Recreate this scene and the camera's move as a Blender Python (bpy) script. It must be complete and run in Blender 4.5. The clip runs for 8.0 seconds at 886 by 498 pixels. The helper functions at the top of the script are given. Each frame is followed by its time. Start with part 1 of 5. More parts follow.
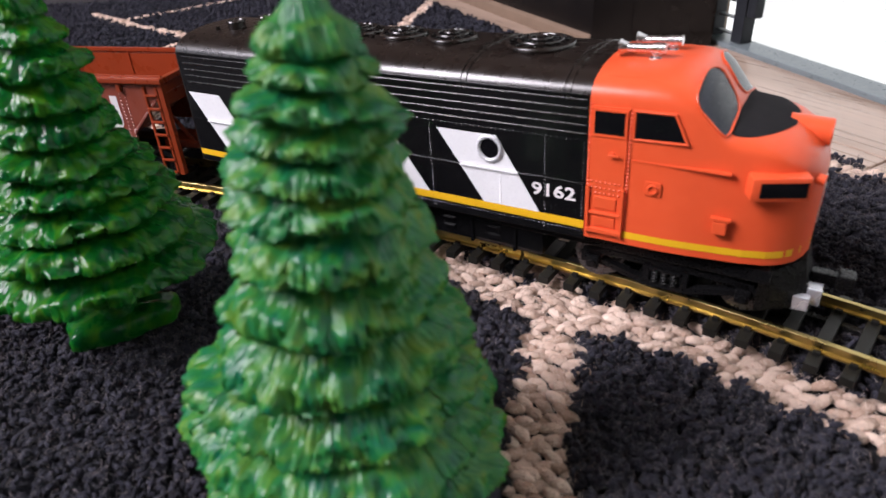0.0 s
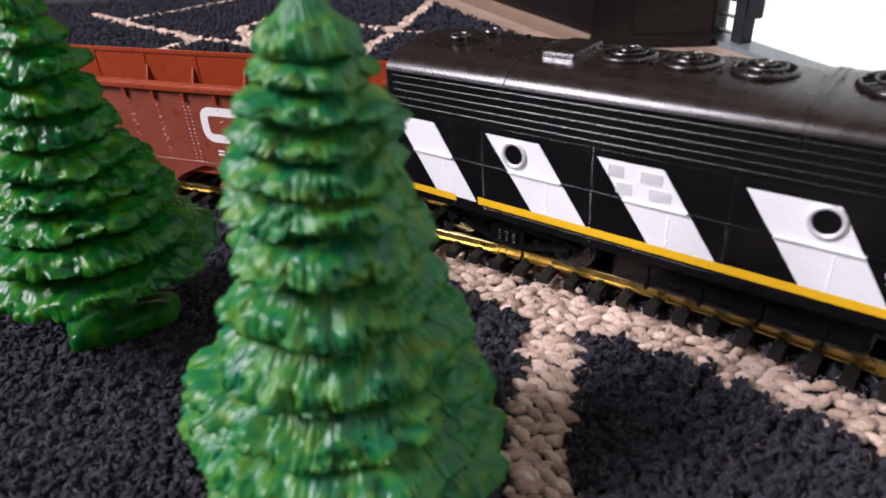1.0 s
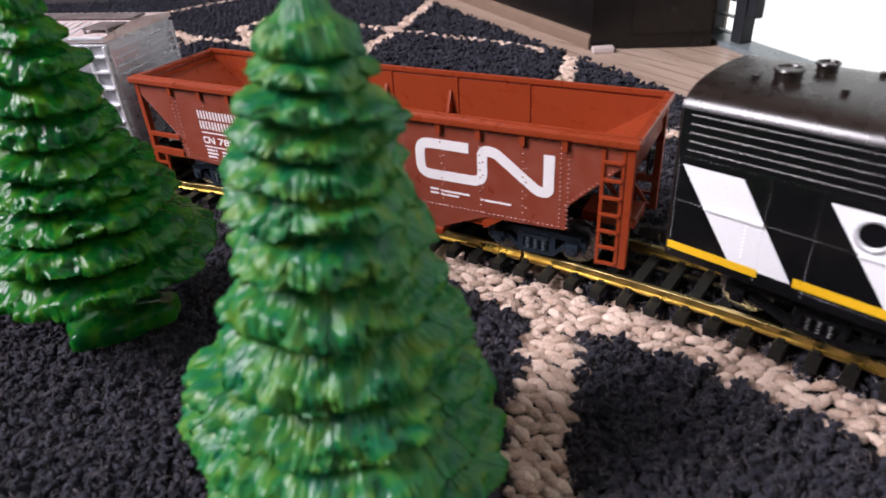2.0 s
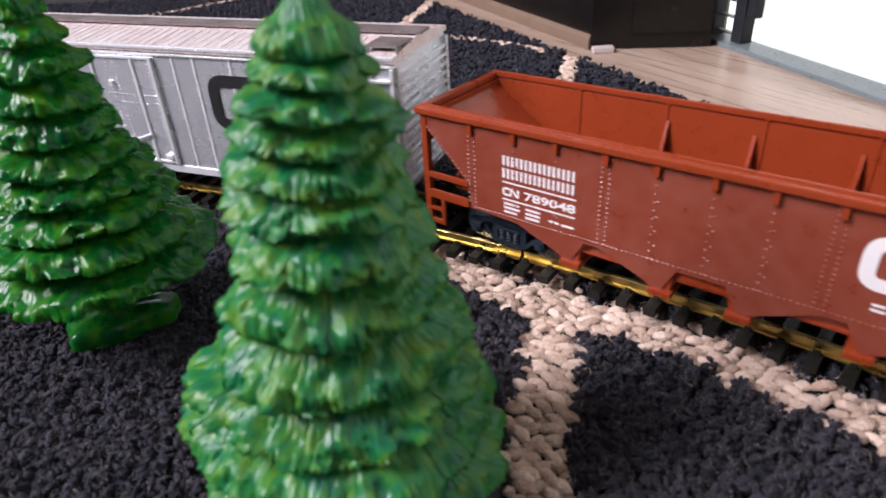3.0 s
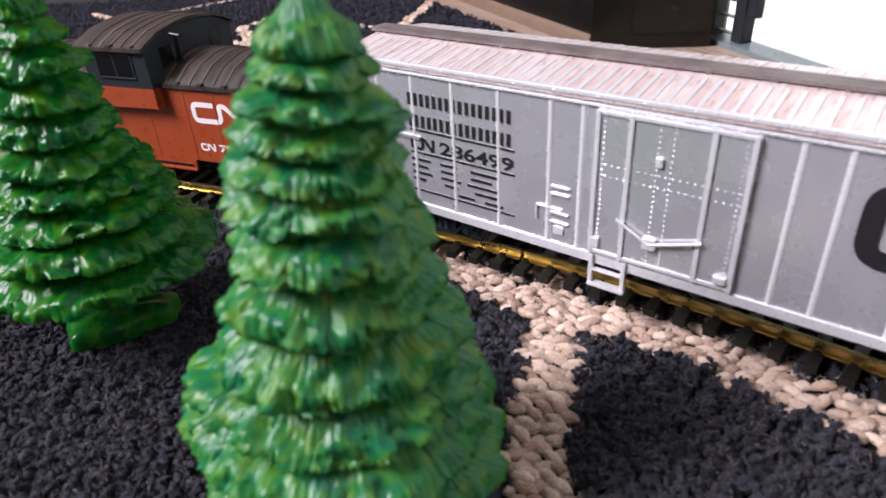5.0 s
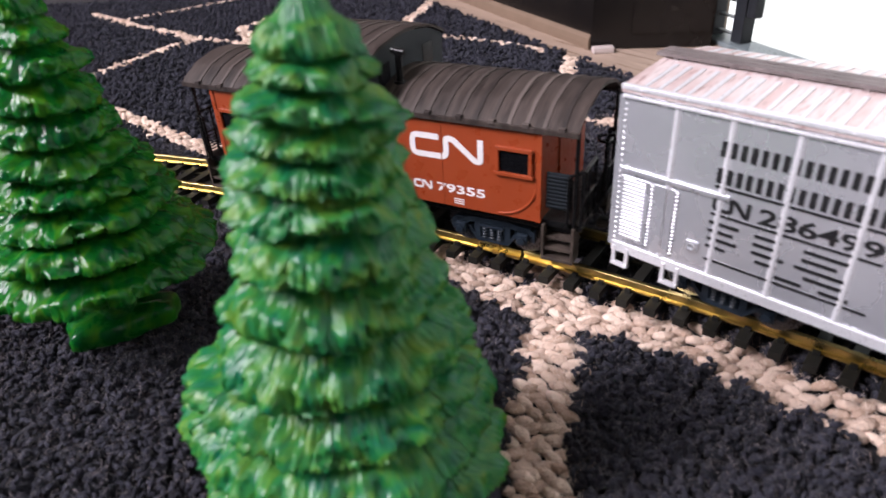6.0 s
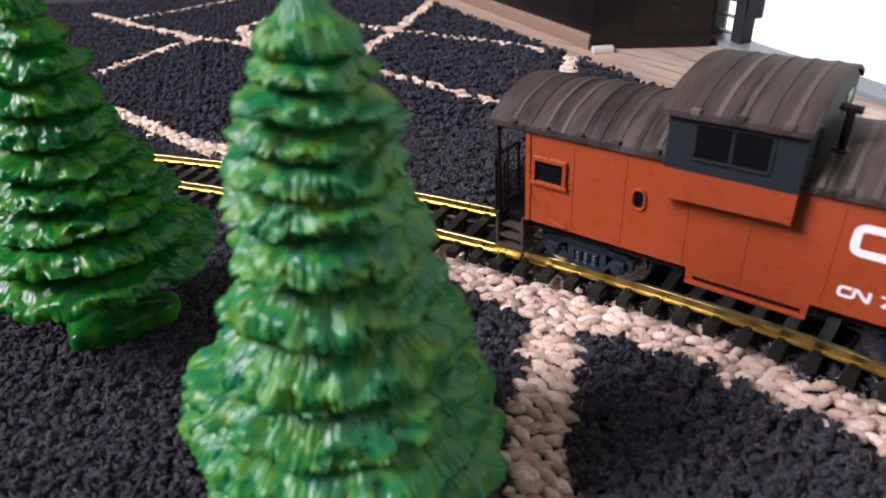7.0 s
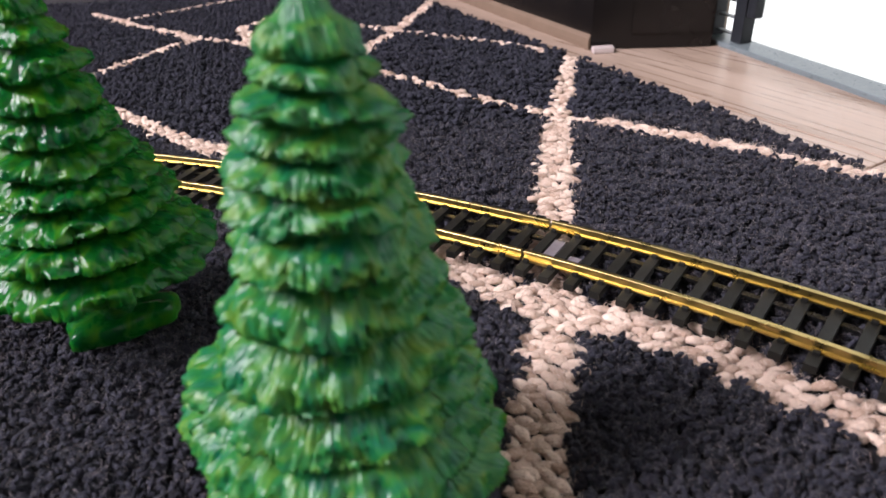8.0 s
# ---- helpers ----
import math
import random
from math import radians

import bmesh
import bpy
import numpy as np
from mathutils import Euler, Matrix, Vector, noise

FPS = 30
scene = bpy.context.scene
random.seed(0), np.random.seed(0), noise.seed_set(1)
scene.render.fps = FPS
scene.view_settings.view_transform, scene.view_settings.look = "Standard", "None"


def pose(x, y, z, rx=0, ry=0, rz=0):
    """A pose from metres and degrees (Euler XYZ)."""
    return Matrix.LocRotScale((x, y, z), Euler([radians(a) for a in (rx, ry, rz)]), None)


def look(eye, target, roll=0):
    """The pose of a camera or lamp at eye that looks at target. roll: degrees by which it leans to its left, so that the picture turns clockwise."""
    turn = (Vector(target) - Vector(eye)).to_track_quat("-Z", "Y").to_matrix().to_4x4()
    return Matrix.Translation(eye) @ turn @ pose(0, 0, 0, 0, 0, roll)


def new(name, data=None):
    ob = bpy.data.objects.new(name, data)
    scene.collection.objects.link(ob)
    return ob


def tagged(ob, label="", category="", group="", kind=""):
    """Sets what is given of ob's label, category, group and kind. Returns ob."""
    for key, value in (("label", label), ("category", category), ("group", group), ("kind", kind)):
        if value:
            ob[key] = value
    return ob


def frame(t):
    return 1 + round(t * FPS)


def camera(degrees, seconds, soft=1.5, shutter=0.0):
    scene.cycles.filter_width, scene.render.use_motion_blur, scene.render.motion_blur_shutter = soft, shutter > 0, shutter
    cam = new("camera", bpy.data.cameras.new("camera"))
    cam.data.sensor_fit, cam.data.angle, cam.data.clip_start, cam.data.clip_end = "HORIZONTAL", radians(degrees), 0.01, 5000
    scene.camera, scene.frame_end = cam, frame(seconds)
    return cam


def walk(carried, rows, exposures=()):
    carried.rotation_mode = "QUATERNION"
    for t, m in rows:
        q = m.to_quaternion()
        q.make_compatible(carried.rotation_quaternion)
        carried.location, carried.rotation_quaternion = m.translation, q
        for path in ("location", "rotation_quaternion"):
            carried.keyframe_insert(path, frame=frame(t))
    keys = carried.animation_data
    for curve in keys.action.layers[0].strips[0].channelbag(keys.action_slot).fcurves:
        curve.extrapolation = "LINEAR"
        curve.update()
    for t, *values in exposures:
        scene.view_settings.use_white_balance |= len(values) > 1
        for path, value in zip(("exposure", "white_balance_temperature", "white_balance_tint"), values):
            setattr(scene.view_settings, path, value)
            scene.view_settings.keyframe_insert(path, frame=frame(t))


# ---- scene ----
# Model railway on a looped rug, true size (track gauge 16.5 mm). x right, y away, z up; rug surface at z = 0.
MM = 0.001
EYE_H = 0.0946
cam = camera(67.89, 8.0, soft=1.5, shutter=0.12)
cam.data.dof.use_dof = True
cam.data.dof.focus_distance, cam.data.dof.aperture_fstop = 0.20, 24.0
PITCH, ROLL = 31.01, -3.6
EYE = Vector((0, 0, EYE_H))
AIM = EYE + Vector((0, math.cos(radians(PITCH)), -math.sin(radians(PITCH))))
walk(cam, [(0.0, look(EYE, AIM, ROLL)), (8.0, look(EYE, AIM, ROLL))],
     [(0.0, -0.14), (1.7, -0.10), (3.0, -0.02), (4.0, 0.06), (8.0, 0.10)])

# ---- track line: two arcs that meet at the rail joint ----
RAIL_TOP = 0.0045
JX, JY, HEAD, K_BACK, K_FWD = 0.02593, 0.15441, radians(-33.83), -1.5375, -1.9642


def on_track(s):
    """Point of the centre line at arc length s from the joint, and its heading."""
    k = K_BACK if s < 0 else K_FWD
    a = HEAD + k * s
    return JX + (math.sin(a) - math.sin(HEAD)) / k, JY - (math.cos(a) - math.cos(HEAD)) / k, a


def off_track(s, o, z):
    x, y, a = on_track(s)
    return Vector((x - math.sin(a) * o, y + math.cos(a) * o, z))

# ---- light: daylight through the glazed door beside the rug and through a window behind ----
world = bpy.data.worlds.new("sky")
scene.world = world
world.use_nodes = True
wn = world.node_tree.nodes
sky = wn.new("ShaderNodeTexSky")
sky.sky_type = "NISHITA"
sky.sun_disc = False
sky.sun_elevation, sky.sun_rotation = radians(42), radians(250)
wn["Background"].inputs[1].default_value = 0.12
world.node_tree.links.new(sky.outputs[0], wn["Background"].inputs[0])


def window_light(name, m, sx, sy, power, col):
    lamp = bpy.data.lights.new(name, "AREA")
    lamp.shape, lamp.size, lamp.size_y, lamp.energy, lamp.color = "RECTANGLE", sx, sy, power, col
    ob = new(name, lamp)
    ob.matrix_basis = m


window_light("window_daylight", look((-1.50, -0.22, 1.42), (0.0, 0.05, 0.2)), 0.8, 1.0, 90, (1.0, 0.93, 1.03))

# ---- materials ----
def surface(name, col, col2=None, rough=0.5, metal=0.0, size=3.0, fine=0.4, amount=0.5, bump=0.0, bump_size=0.3, rough_var=0.1, coat=0.0, spec=0.5, shift=0.0, per_object=False, per_island=False, stretch=(1, 1, 1)):
    """Two-scale procedural surface. size, fine, bump_size: millimetres of the coarse blotches, the grain and the relief."""
    m = bpy.data.materials.new(name)
    m.use_nodes = True
    nt = m.node_tree
    n, ln = nt.nodes, nt.links
    b = n["Principled BSDF"]
    b.inputs["Metallic"].default_value = metal
    b.inputs["Coat Weight"].default_value = coat
    b.inputs["Specular IOR Level"].default_value = spec
    tc = n.new("ShaderNodeTexCoord")
    mp = n.new("ShaderNodeMapping")
    mp.inputs["Scale"].default_value = stretch
    ln.new(tc.outputs["Object"], mp.inputs["Vector"])
    big, small = n.new("ShaderNodeTexNoise"), n.new("ShaderNodeTexNoise")
    for tex, mm, det in ((big, size, 3), (small, fine, 4)):
        tex.inputs["Scale"].default_value = 1000.0 / mm
        tex.inputs["Detail"].default_value = det
        ln.new(mp.outputs[0], tex.inputs["Vector"])
    add = n.new("ShaderNodeMath")
    add.operation = "ADD"
    half = n.new("ShaderNodeMath")
    half.operation = "MULTIPLY"
    half.inputs[1].default_value = 0.5
    ln.new(big.outputs["Fac"], add.inputs[0])
    ln.new(small.outputs["Fac"], add.inputs[1])
    ln.new(add.outputs[0], half.inputs[0])
    fac = half.outputs[0]
    if per_object or per_island:
        src = n.new("ShaderNodeObjectInfo").outputs["Random"] if per_object else n.new("ShaderNodeNewGeometry").outputs["Random Per Island"]
        mixr = n.new("ShaderNodeMix")
        mixr.inputs[0].default_value = 0.6
        ln.new(fac, mixr.inputs[2])
        ln.new(src, mixr.inputs[3])
        fac = mixr.outputs[0]
    ramp = n.new("ShaderNodeValToRGB")
    lo, hi = 0.5 - 0.28 / max(amount, 0.05) * 0.5, 0.5 + 0.28 / max(amount, 0.05) * 0.5
    if per_object or per_island:
        lo, hi = 0.1, 0.9
    ramp.color_ramp.elements[0].position, ramp.color_ramp.elements[1].position = max(0, lo + shift), min(1, hi + shift)
    col2 = col2 or tuple(min(1, c * 1.25 + 0.004) for c in col)
    ramp.color_ramp.elements[0].color, ramp.color_ramp.elements[1].color = (*col, 1), (*col2, 1)
    ln.new(fac, ramp.inputs[0])
    ln.new(ramp.outputs[0], b.inputs["Base Color"])
    rr = n.new("ShaderNodeMapRange")
    rr.inputs[1].default_value, rr.inputs[2].default_value = 0.3, 0.7
    rr.inputs[3].default_value, rr.inputs[4].default_value = max(0.02, rough - rough_var), min(1, rough + rough_var)
    ln.new(small.outputs["Fac"], rr.inputs[0])
    ln.new(rr.outputs[0], b.inputs["Roughness"])
    if bump:
        bt = n.new("ShaderNodeTexNoise")
        bt.inputs["Scale"].default_value = 1000.0 / bump_size
        bt.inputs["Detail"].default_value = 3
        ln.new(mp.outputs[0], bt.inputs["Vector"])
        bp = n.new("ShaderNodeBump")
        bp.inputs["Strength"].default_value = 1.0
        bp.inputs["Distance"].default_value = bump * MM
        ln.new(bt.outputs["Fac"], bp.inputs["Height"])
        ln.new(bp.outputs[0], b.inputs["Normal"])
    return m


BLACK = surface("black_paint", (0.003, 0.003, 0.004), (0.007, 0.007, 0.007), 0.16, size=8, fine=3.0, bump=0.003, bump_size=3.0, spec=0.4, rough_var=0.03)
# the brown in this black is painted in for the roof's warm reflection
BLACK_ROOF = surface("black_roof_brown_sheen", (0.008, 0.0055, 0.0045), (0.015, 0.010, 0.008), 0.28, size=12, fine=4.0, bump=0.006, bump_size=0.6, spec=0.65, rough_var=0.04)
DARK = surface("dark_plastic", (0.003, 0.003, 0.004), (0.008, 0.008, 0.008), 0.30, size=2, spec=0.25)
LOUVRE = surface("glossy_black_edge", (0.008, 0.008, 0.008), (0.014, 0.013, 0.012), 0.22, size=6, spec=0.5)
ORANGE = surface("orange_paint", (0.70, 0.084, 0.026), (0.78, 0.106, 0.034), 0.33, size=12, fine=3.0, amount=0.4, bump=0.005, bump_size=0.9, rough_var=0.05)
WHITE = surface("white_paint", (0.74, 0.74, 0.76), (0.84, 0.84, 0.85), 0.35, size=5, bump=0.006)
YELLOW = surface("yellow_paint", (0.72, 0.40, 0.01), (0.85, 0.50, 0.02), 0.4, size=4)
RED_OXIDE = surface("red_oxide_plastic", (0.215, 0.031, 0.009), (0.28, 0.043, 0.013), 0.30, size=14, fine=4.0, amount=0.4, bump=0.006, bump_size=1.2, rough_var=0.05)
RED_DUSTY = surface("dusty_red_plastic", (0.185, 0.033, 0.015), (0.24, 0.062, 0.040), 0.36, size=16, fine=4.0, amount=0.6, bump=0.006, bump_size=1.2)
CABOOSE_RED = surface("caboose_red", (0.255, 0.043, 0.014), (0.31, 0.056, 0.018), 0.34, size=14, fine=3.0, amount=0.4, bump=0.006, bump_size=1.0)
SILVER = surface("silver_paint", (0.60, 0.61, 0.66), (0.74, 0.75, 0.79), 0.27, metal=0.65, size=26, fine=9.0, amount=0.4, bump=0.012, bump_size=9.0, rough_var=0.05)
BOARD_GREY = surface("grey_roof_board", (0.09, 0.072, 0.07), (0.20, 0.17, 0.165), 0.5, size=6, fine=0.8, amount=0.9)
SILL_GREY = surface("grey_threshold", (0.10, 0.125, 0.13), (0.18, 0.21, 0.22), 0.35, size=30, fine=3.0)
SILVER_ROOF = surface("silver_roof", (0.58, 0.40, 0.38), (0.82, 0.74, 0.73), 0.34, metal=0.3, size=5, fine=1.0, amount=0.9, stretch=(1.6, 0.2, 0.3))
SILVER_RIB = surface("silver_rib_paint", (0.58, 0.59, 0.63), (0.70, 0.71, 0.75), 0.32, metal=0.5, size=10, fine=2.0)
SILVER_LIGHT = surface("bright_silver", (0.70, 0.70, 0.73), (0.82, 0.82, 0.85), 0.34, metal=0.4, size=4)
ROOF_GREY = surface("weathered_grey_roof", (0.012, 0.009, 0.008), (0.066, 0.050, 0.044), 0.6, size=7, fine=1.2, amount=1.0, stretch=(1.5, 0.12, 0.3), bump=0.02, bump_size=0.8, spec=0.2)
RIB_GREY = surface("weathered_grey_rib", (0.008, 0.006, 0.006), (0.125, 0.100, 0.090), 0.6, size=6, fine=0.9, amount=1.0, per_object=True, spec=0.2)
SLATE = surface("slate_grey_paint", (0.009, 0.012, 0.015), (0.020, 0.024, 0.029), 0.55, size=6, spec=0.18)
CHROME = surface("silver_metal", (0.70, 0.68, 0.70), (0.80, 0.78, 0.79), 0.25, metal=1.0, size=2)
BRASS = surface("brass", (0.42, 0.32, 0.11), (0.58, 0.46, 0.20), 0.30, metal=1.0, size=40, fine=6, rough_var=0.04, stretch=(1, 1, 1))
TIE = surface("black_tie_plastic", (0.008, 0.008, 0.007), (0.022, 0.021, 0.018), 0.42, size=3, fine=0.3, bump=0.03, bump_size=0.35, per_object=True, spec=0.2)
TIE_GREY = surface("greyed_tie_plastic", (0.09, 0.08, 0.085), (0.22, 0.19, 0.20), 0.5, size=3, fine=0.3, bump=0.03)
AXLE = surface("dark_steel", (0.10, 0.10, 0.11), (0.20, 0.20, 0.21), 0.3, metal=0.9, size=2)
TRUCK_BLUE = surface("blue_black_plastic", (0.007, 0.011, 0.017), (0.022, 0.033, 0.047), 0.45, size=2, spec=0.25)
STEP_BROWN = surface("dusty_step", (0.025, 0.019, 0.016), (0.075, 0.058, 0.048), 0.6, size=3, fine=0.6, amount=0.9, spec=0.2)
MATT_BLACK = surface("matt_black_paint", (0.012, 0.012, 0.013), (0.022, 0.021, 0.022), 0.85, size=4, spec=0.08)
# real dark panes, and painted shade inside the caboose windows and portholes
DARK_FILL = surface("dark_pane_and_shade", (0.003, 0.003, 0.004), (0.006, 0.006, 0.007), 0.2, size=5, spec=0.15)
GLASS_CLEAR = surface("smoky_windscreen", (0.030, 0.034, 0.042), (0.055, 0.060, 0.072), 0.2, size=5, spec=0.2)
DECAL_BLACK = surface("black_decal", (0.008, 0.008, 0.009), (0.02, 0.02, 0.022), 0.4, size=3)
DECAL_WHITE = surface("white_decal", (0.70, 0.66, 0.66), (0.80, 0.77, 0.77), 0.45, size=2)
DECAL_RED = surface("red_decal", (0.5, 0.03, 0.02), (0.6, 0.05, 0.03), 0.4, size=3)
def needles(name, deep, mid, tip, rough, spec, bump):
    """Moulded needles: three greens that follow the combed strokes and broad patches, deepest along the fine grooves.
    """
    m = bpy.data.materials.new(name)
    m.use_nodes = True
    n, ln = m.node_tree.nodes, m.node_tree.links
    b = n["Principled BSDF"]
    b.inputs["Specular IOR Level"].default_value = spec
    tc = n.new("ShaderNodeTexCoord")
    mp = n.new("ShaderNodeMapping")
    mp.inputs["Scale"].default_value = (62, 13, 1)
    ln.new(tc.outputs["UV"], mp.inputs["Vector"])
    stroke, patch = n.new("ShaderNodeTexNoise"), n.new("ShaderNodeTexNoise")
    stroke.inputs["Scale"].default_value, stroke.inputs["Detail"].default_value, stroke.inputs["Distortion"].default_value = 1.0, 2, 1.2
    ln.new(mp.outputs[0], stroke.inputs["Vector"])
    patch.inputs["Scale"].default_value, patch.inputs["Detail"].default_value, patch.inputs["Distortion"].default_value = 260, 2, 0.8
    ln.new(tc.outputs["Object"], patch.inputs["Vector"])
    mix = n.new("ShaderNodeMix")
    mix.inputs[0].default_value = 0.68
    ln.new(stroke.outputs["Fac"], mix.inputs[2])
    ln.new(patch.outputs["Fac"], mix.inputs[3])
    ramp = n.new("ShaderNodeValToRGB")
    e = ramp.color_ramp.elements
    e[0].position, e[0].color = 0.32, (*deep, 1)
    e[1].position, e[1].color = 0.74, (*tip, 1)
    c = e.new(0.50)
    c.color = (*mid, 1)
    ln.new(mix.outputs[0], ramp.inputs[0])
    ln.new(ramp.outputs[0], b.inputs["Base Color"])
    rr = n.new("ShaderNodeMapRange")
    rr.inputs[1].default_value, rr.inputs[2].default_value = 0.3, 0.7
    rr.inputs[3].default_value, rr.inputs[4].default_value = rough - 0.06, rough + 0.08
    ln.new(patch.outputs["Fac"], rr.inputs[0])
    ln.new(rr.outputs[0], b.inputs["Roughness"])
    bp = n.new("ShaderNodeBump")
    bp.inputs["Distance"].default_value = bump * MM
    ln.new(stroke.outputs["Fac"], bp.inputs["Height"])
    ln.new(bp.outputs[0], b.inputs["Normal"])
    return m


# far tree: deep green imitates groove shade, yellow-green imitates glints
TREE_GLOSS = needles("glossy_green_shade_and_glint", (0.001, 0.055, 0.018), (0.004, 0.098, 0.008), (0.066, 0.170, 0.004), 0.27, 0.22, 0.12)
TREE_MATT = needles("painted_green_plastic", (0.001, 0.098, 0.050), (0.016, 0.145, 0.026), (0.120, 0.215, 0.014), 0.38, 0.36, 0.35)
# blue tint in the wool stands in for cool light falling on it
PILE = surface("blue_lit_charcoal_wool", (0.004, 0.0045, 0.008), (0.050, 0.050, 0.071), 0.95, size=7, fine=0.3, bump=0.8, bump_size=0.3, per_island=True, spec=0.1)
# fibres far paler than the pile: highlights on the tufts put into colour
LIT_FUZZ = surface("lit_charcoal_fibre", (0.034, 0.034, 0.048), (0.250, 0.215, 0.215), 0.7, size=3, per_island=True, spec=0.3)
PILE.node_tree.nodes["Principled BSDF"].inputs["Sheen Weight"].default_value = 0.07
CREAM_FUZZ = surface("cream_fibre", (0.60, 0.48, 0.40), (0.90, 0.76, 0.66), 0.7, size=3, per_island=True, spec=0.2)
# brown end of the ramp paints shadow between loops, pale end their highlights
CREAM = surface("cream_wool_light_and_shade", (0.40, 0.27, 0.20), (0.90, 0.72, 0.60), 0.75, size=6, fine=0.4, bump=0.7, bump_size=0.5, per_island=True, spec=0.2)
BACKING = surface("rug_backing", (0.010, 0.009, 0.011), (0.022, 0.020, 0.022), 0.95, size=6, fine=1, bump=0.8, bump_size=2.5)
LAMINATE = surface("light_laminate", (0.27, 0.19, 0.14), (0.46, 0.35, 0.28), 0.32, size=60, fine=5, amount=1.2, spec=0.45, rough_var=0.08, stretch=(0.10, 1.8, 1))
CABINET = surface("black_gloss_cabinet", (0.006, 0.005, 0.005), (0.012, 0.010, 0.009), 0.25, size=60, fine=25, spec=0.3, rough_var=0.03)
CABINET_EDGE = surface("brown_cabinet_plinth", (0.14, 0.095, 0.065), (0.22, 0.155, 0.11), 0.45, size=12)
PAD = surface("pale_pad", (0.46, 0.38, 0.36), (0.58, 0.50, 0.48), 0.4, size=8)
FRAME_DARK = surface("dark_door_frame", (0.012, 0.013, 0.016), (0.026, 0.028, 0.032), 0.4, size=12, spec=0.2)
FRAME_GREY = surface("grey_door_track", (0.22, 0.23, 0.24), (0.34, 0.35, 0.36), 0.4, metal=0.4, size=15)
PLASTER = surface("wall_plaster", (0.15, 0.115, 0.09), (0.19, 0.15, 0.12), 0.9, size=80, fine=4)
# unseen ceiling, darkened and browned to tint reflections and hold back fill
CEIL_BROWN = surface("ceiling_brown", (0.26, 0.18, 0.13), (0.32, 0.23, 0.17), 0.9, size=80, fine=4)


def glowing(name, col, strength):
    m = bpy.data.materials.new(name)
    m.use_nodes = True
    n = m.node_tree.nodes
    n.clear()
    e, o = n.new("ShaderNodeEmission"), n.new("ShaderNodeOutputMaterial")
    e.inputs[0].default_value, e.inputs[1].default_value = (*col, 1), strength
    m.node_tree.links.new(e.outputs[0], o.inputs[0])
    return m


OUTDOORS = glowing("bright_outdoors", (0.97, 0.98, 1.0), 1.45)
PANE = bpy.data.materials.new("clear_glass")
PANE.use_nodes = True
PANE.node_tree.nodes["Principled BSDF"].inputs["Transmission Weight"].default_value = 1.0
PANE.node_tree.nodes["Principled BSDF"].inputs["Roughness"].default_value = 0.0
PANE.node_tree.nodes["Principled BSDF"].inputs["IOR"].default_value = 1.02

# ---- mesh helpers; all lengths in millimetres ----
def mm_mesh(verts, faces):
    bm = bmesh.new()
    vs = [bm.verts.new(Vector(v) * MM) for v in verts]
    for f in faces:
        try:
            bm.faces.new([vs[i] for i in f])
        except ValueError:
            pass
    return bm


def slab(x0, x1, y0, y1, z0, z1, bevel=0.0):
    bm = bmesh.new()
    mid = Vector(((x0 + x1) / 2, (y0 + y1) / 2, (z0 + z1) / 2)) * MM
    bmesh.ops.create_cube(bm, size=1, matrix=Matrix.Translation(mid) @ Matrix.Diagonal(((x1 - x0) * MM, (y1 - y0) * MM, (z1 - z0) * MM, 1)))
    if bevel:
        bmesh.ops.bevel(bm, geom=bm.edges[:], offset=bevel * MM, segments=2, profile=0.6, affect="EDGES")
    return bm


def side_prism(poly, y0, y1):
    """A polygon in (x, z), made solid from y0 to y1."""
    n = len(poly)
    v = [(x, y0, z) for x, z in poly] + [(x, y1, z) for x, z in poly]
    f = [tuple(range(n)), tuple(range(2 * n - 1, n - 1, -1))] + [(i, i + n, (i + 1) % n + n, (i + 1) % n) for i in range(n)]
    bm = mm_mesh(v, f)
    bmesh.ops.recalc_face_normals(bm, faces=bm.faces)
    return bm


def end_prism(poly, x0, x1):
    """A polygon in (y, z), made solid from x0 to x1."""
    n = len(poly)
    v = [(x0, y, z) for y, z in poly] + [(x1, y, z) for y, z in poly]
    f = [tuple(range(n)), tuple(range(2 * n - 1, n - 1, -1))] + [(i, i + n, (i + 1) % n + n, (i + 1) % n) for i in range(n)]
    bm = mm_mesh(v, f)
    bmesh.ops.recalc_face_normals(bm, faces=bm.faces)
    return bm


def rod(a, b, r, r2=None, n=12):
    a, b = Vector(a) * MM, Vector(b) * MM
    bm = bmesh.new()
    turn = (b - a).to_track_quat("Z", "Y").to_matrix().to_4x4()
    bmesh.ops.create_cone(bm, cap_ends=True, segments=n, radius1=r * MM, radius2=(r if r2 is None else r2) * MM, depth=(b - a).length, matrix=Matrix.Translation((a + b) / 2) @ turn)
    return bm


def ring(c, axis, r, thick, n=28, k=8):
    """A torus of radius r."""
    turn = Vector(axis).to_track_quat("Z", "Y").to_matrix()
    v, f = [], []
    for i in range(n):
        a = 2 * math.pi * i / n
        for j in range(k):
            b = 2 * math.pi * j / k
            p = turn @ Vector(((r + thick * math.cos(b)) * math.cos(a), (r + thick * math.cos(b)) * math.sin(a), thick * math.sin(b)))
            v.append(p + Vector(c))
            f.append((i * k + j, (i + 1) % n * k + j, (i + 1) % n * k + (j + 1) % k, i * k + (j + 1) % k))
    return mm_mesh(v, f)


def merged(*bms):
    out = bmesh.new()
    for bm in bms:
        me = bpy.data.meshes.new("scrap")
        bm.to_mesh(me)
        bm.free()
        out.from_mesh(me)
        bpy.data.meshes.remove(me)
    return out


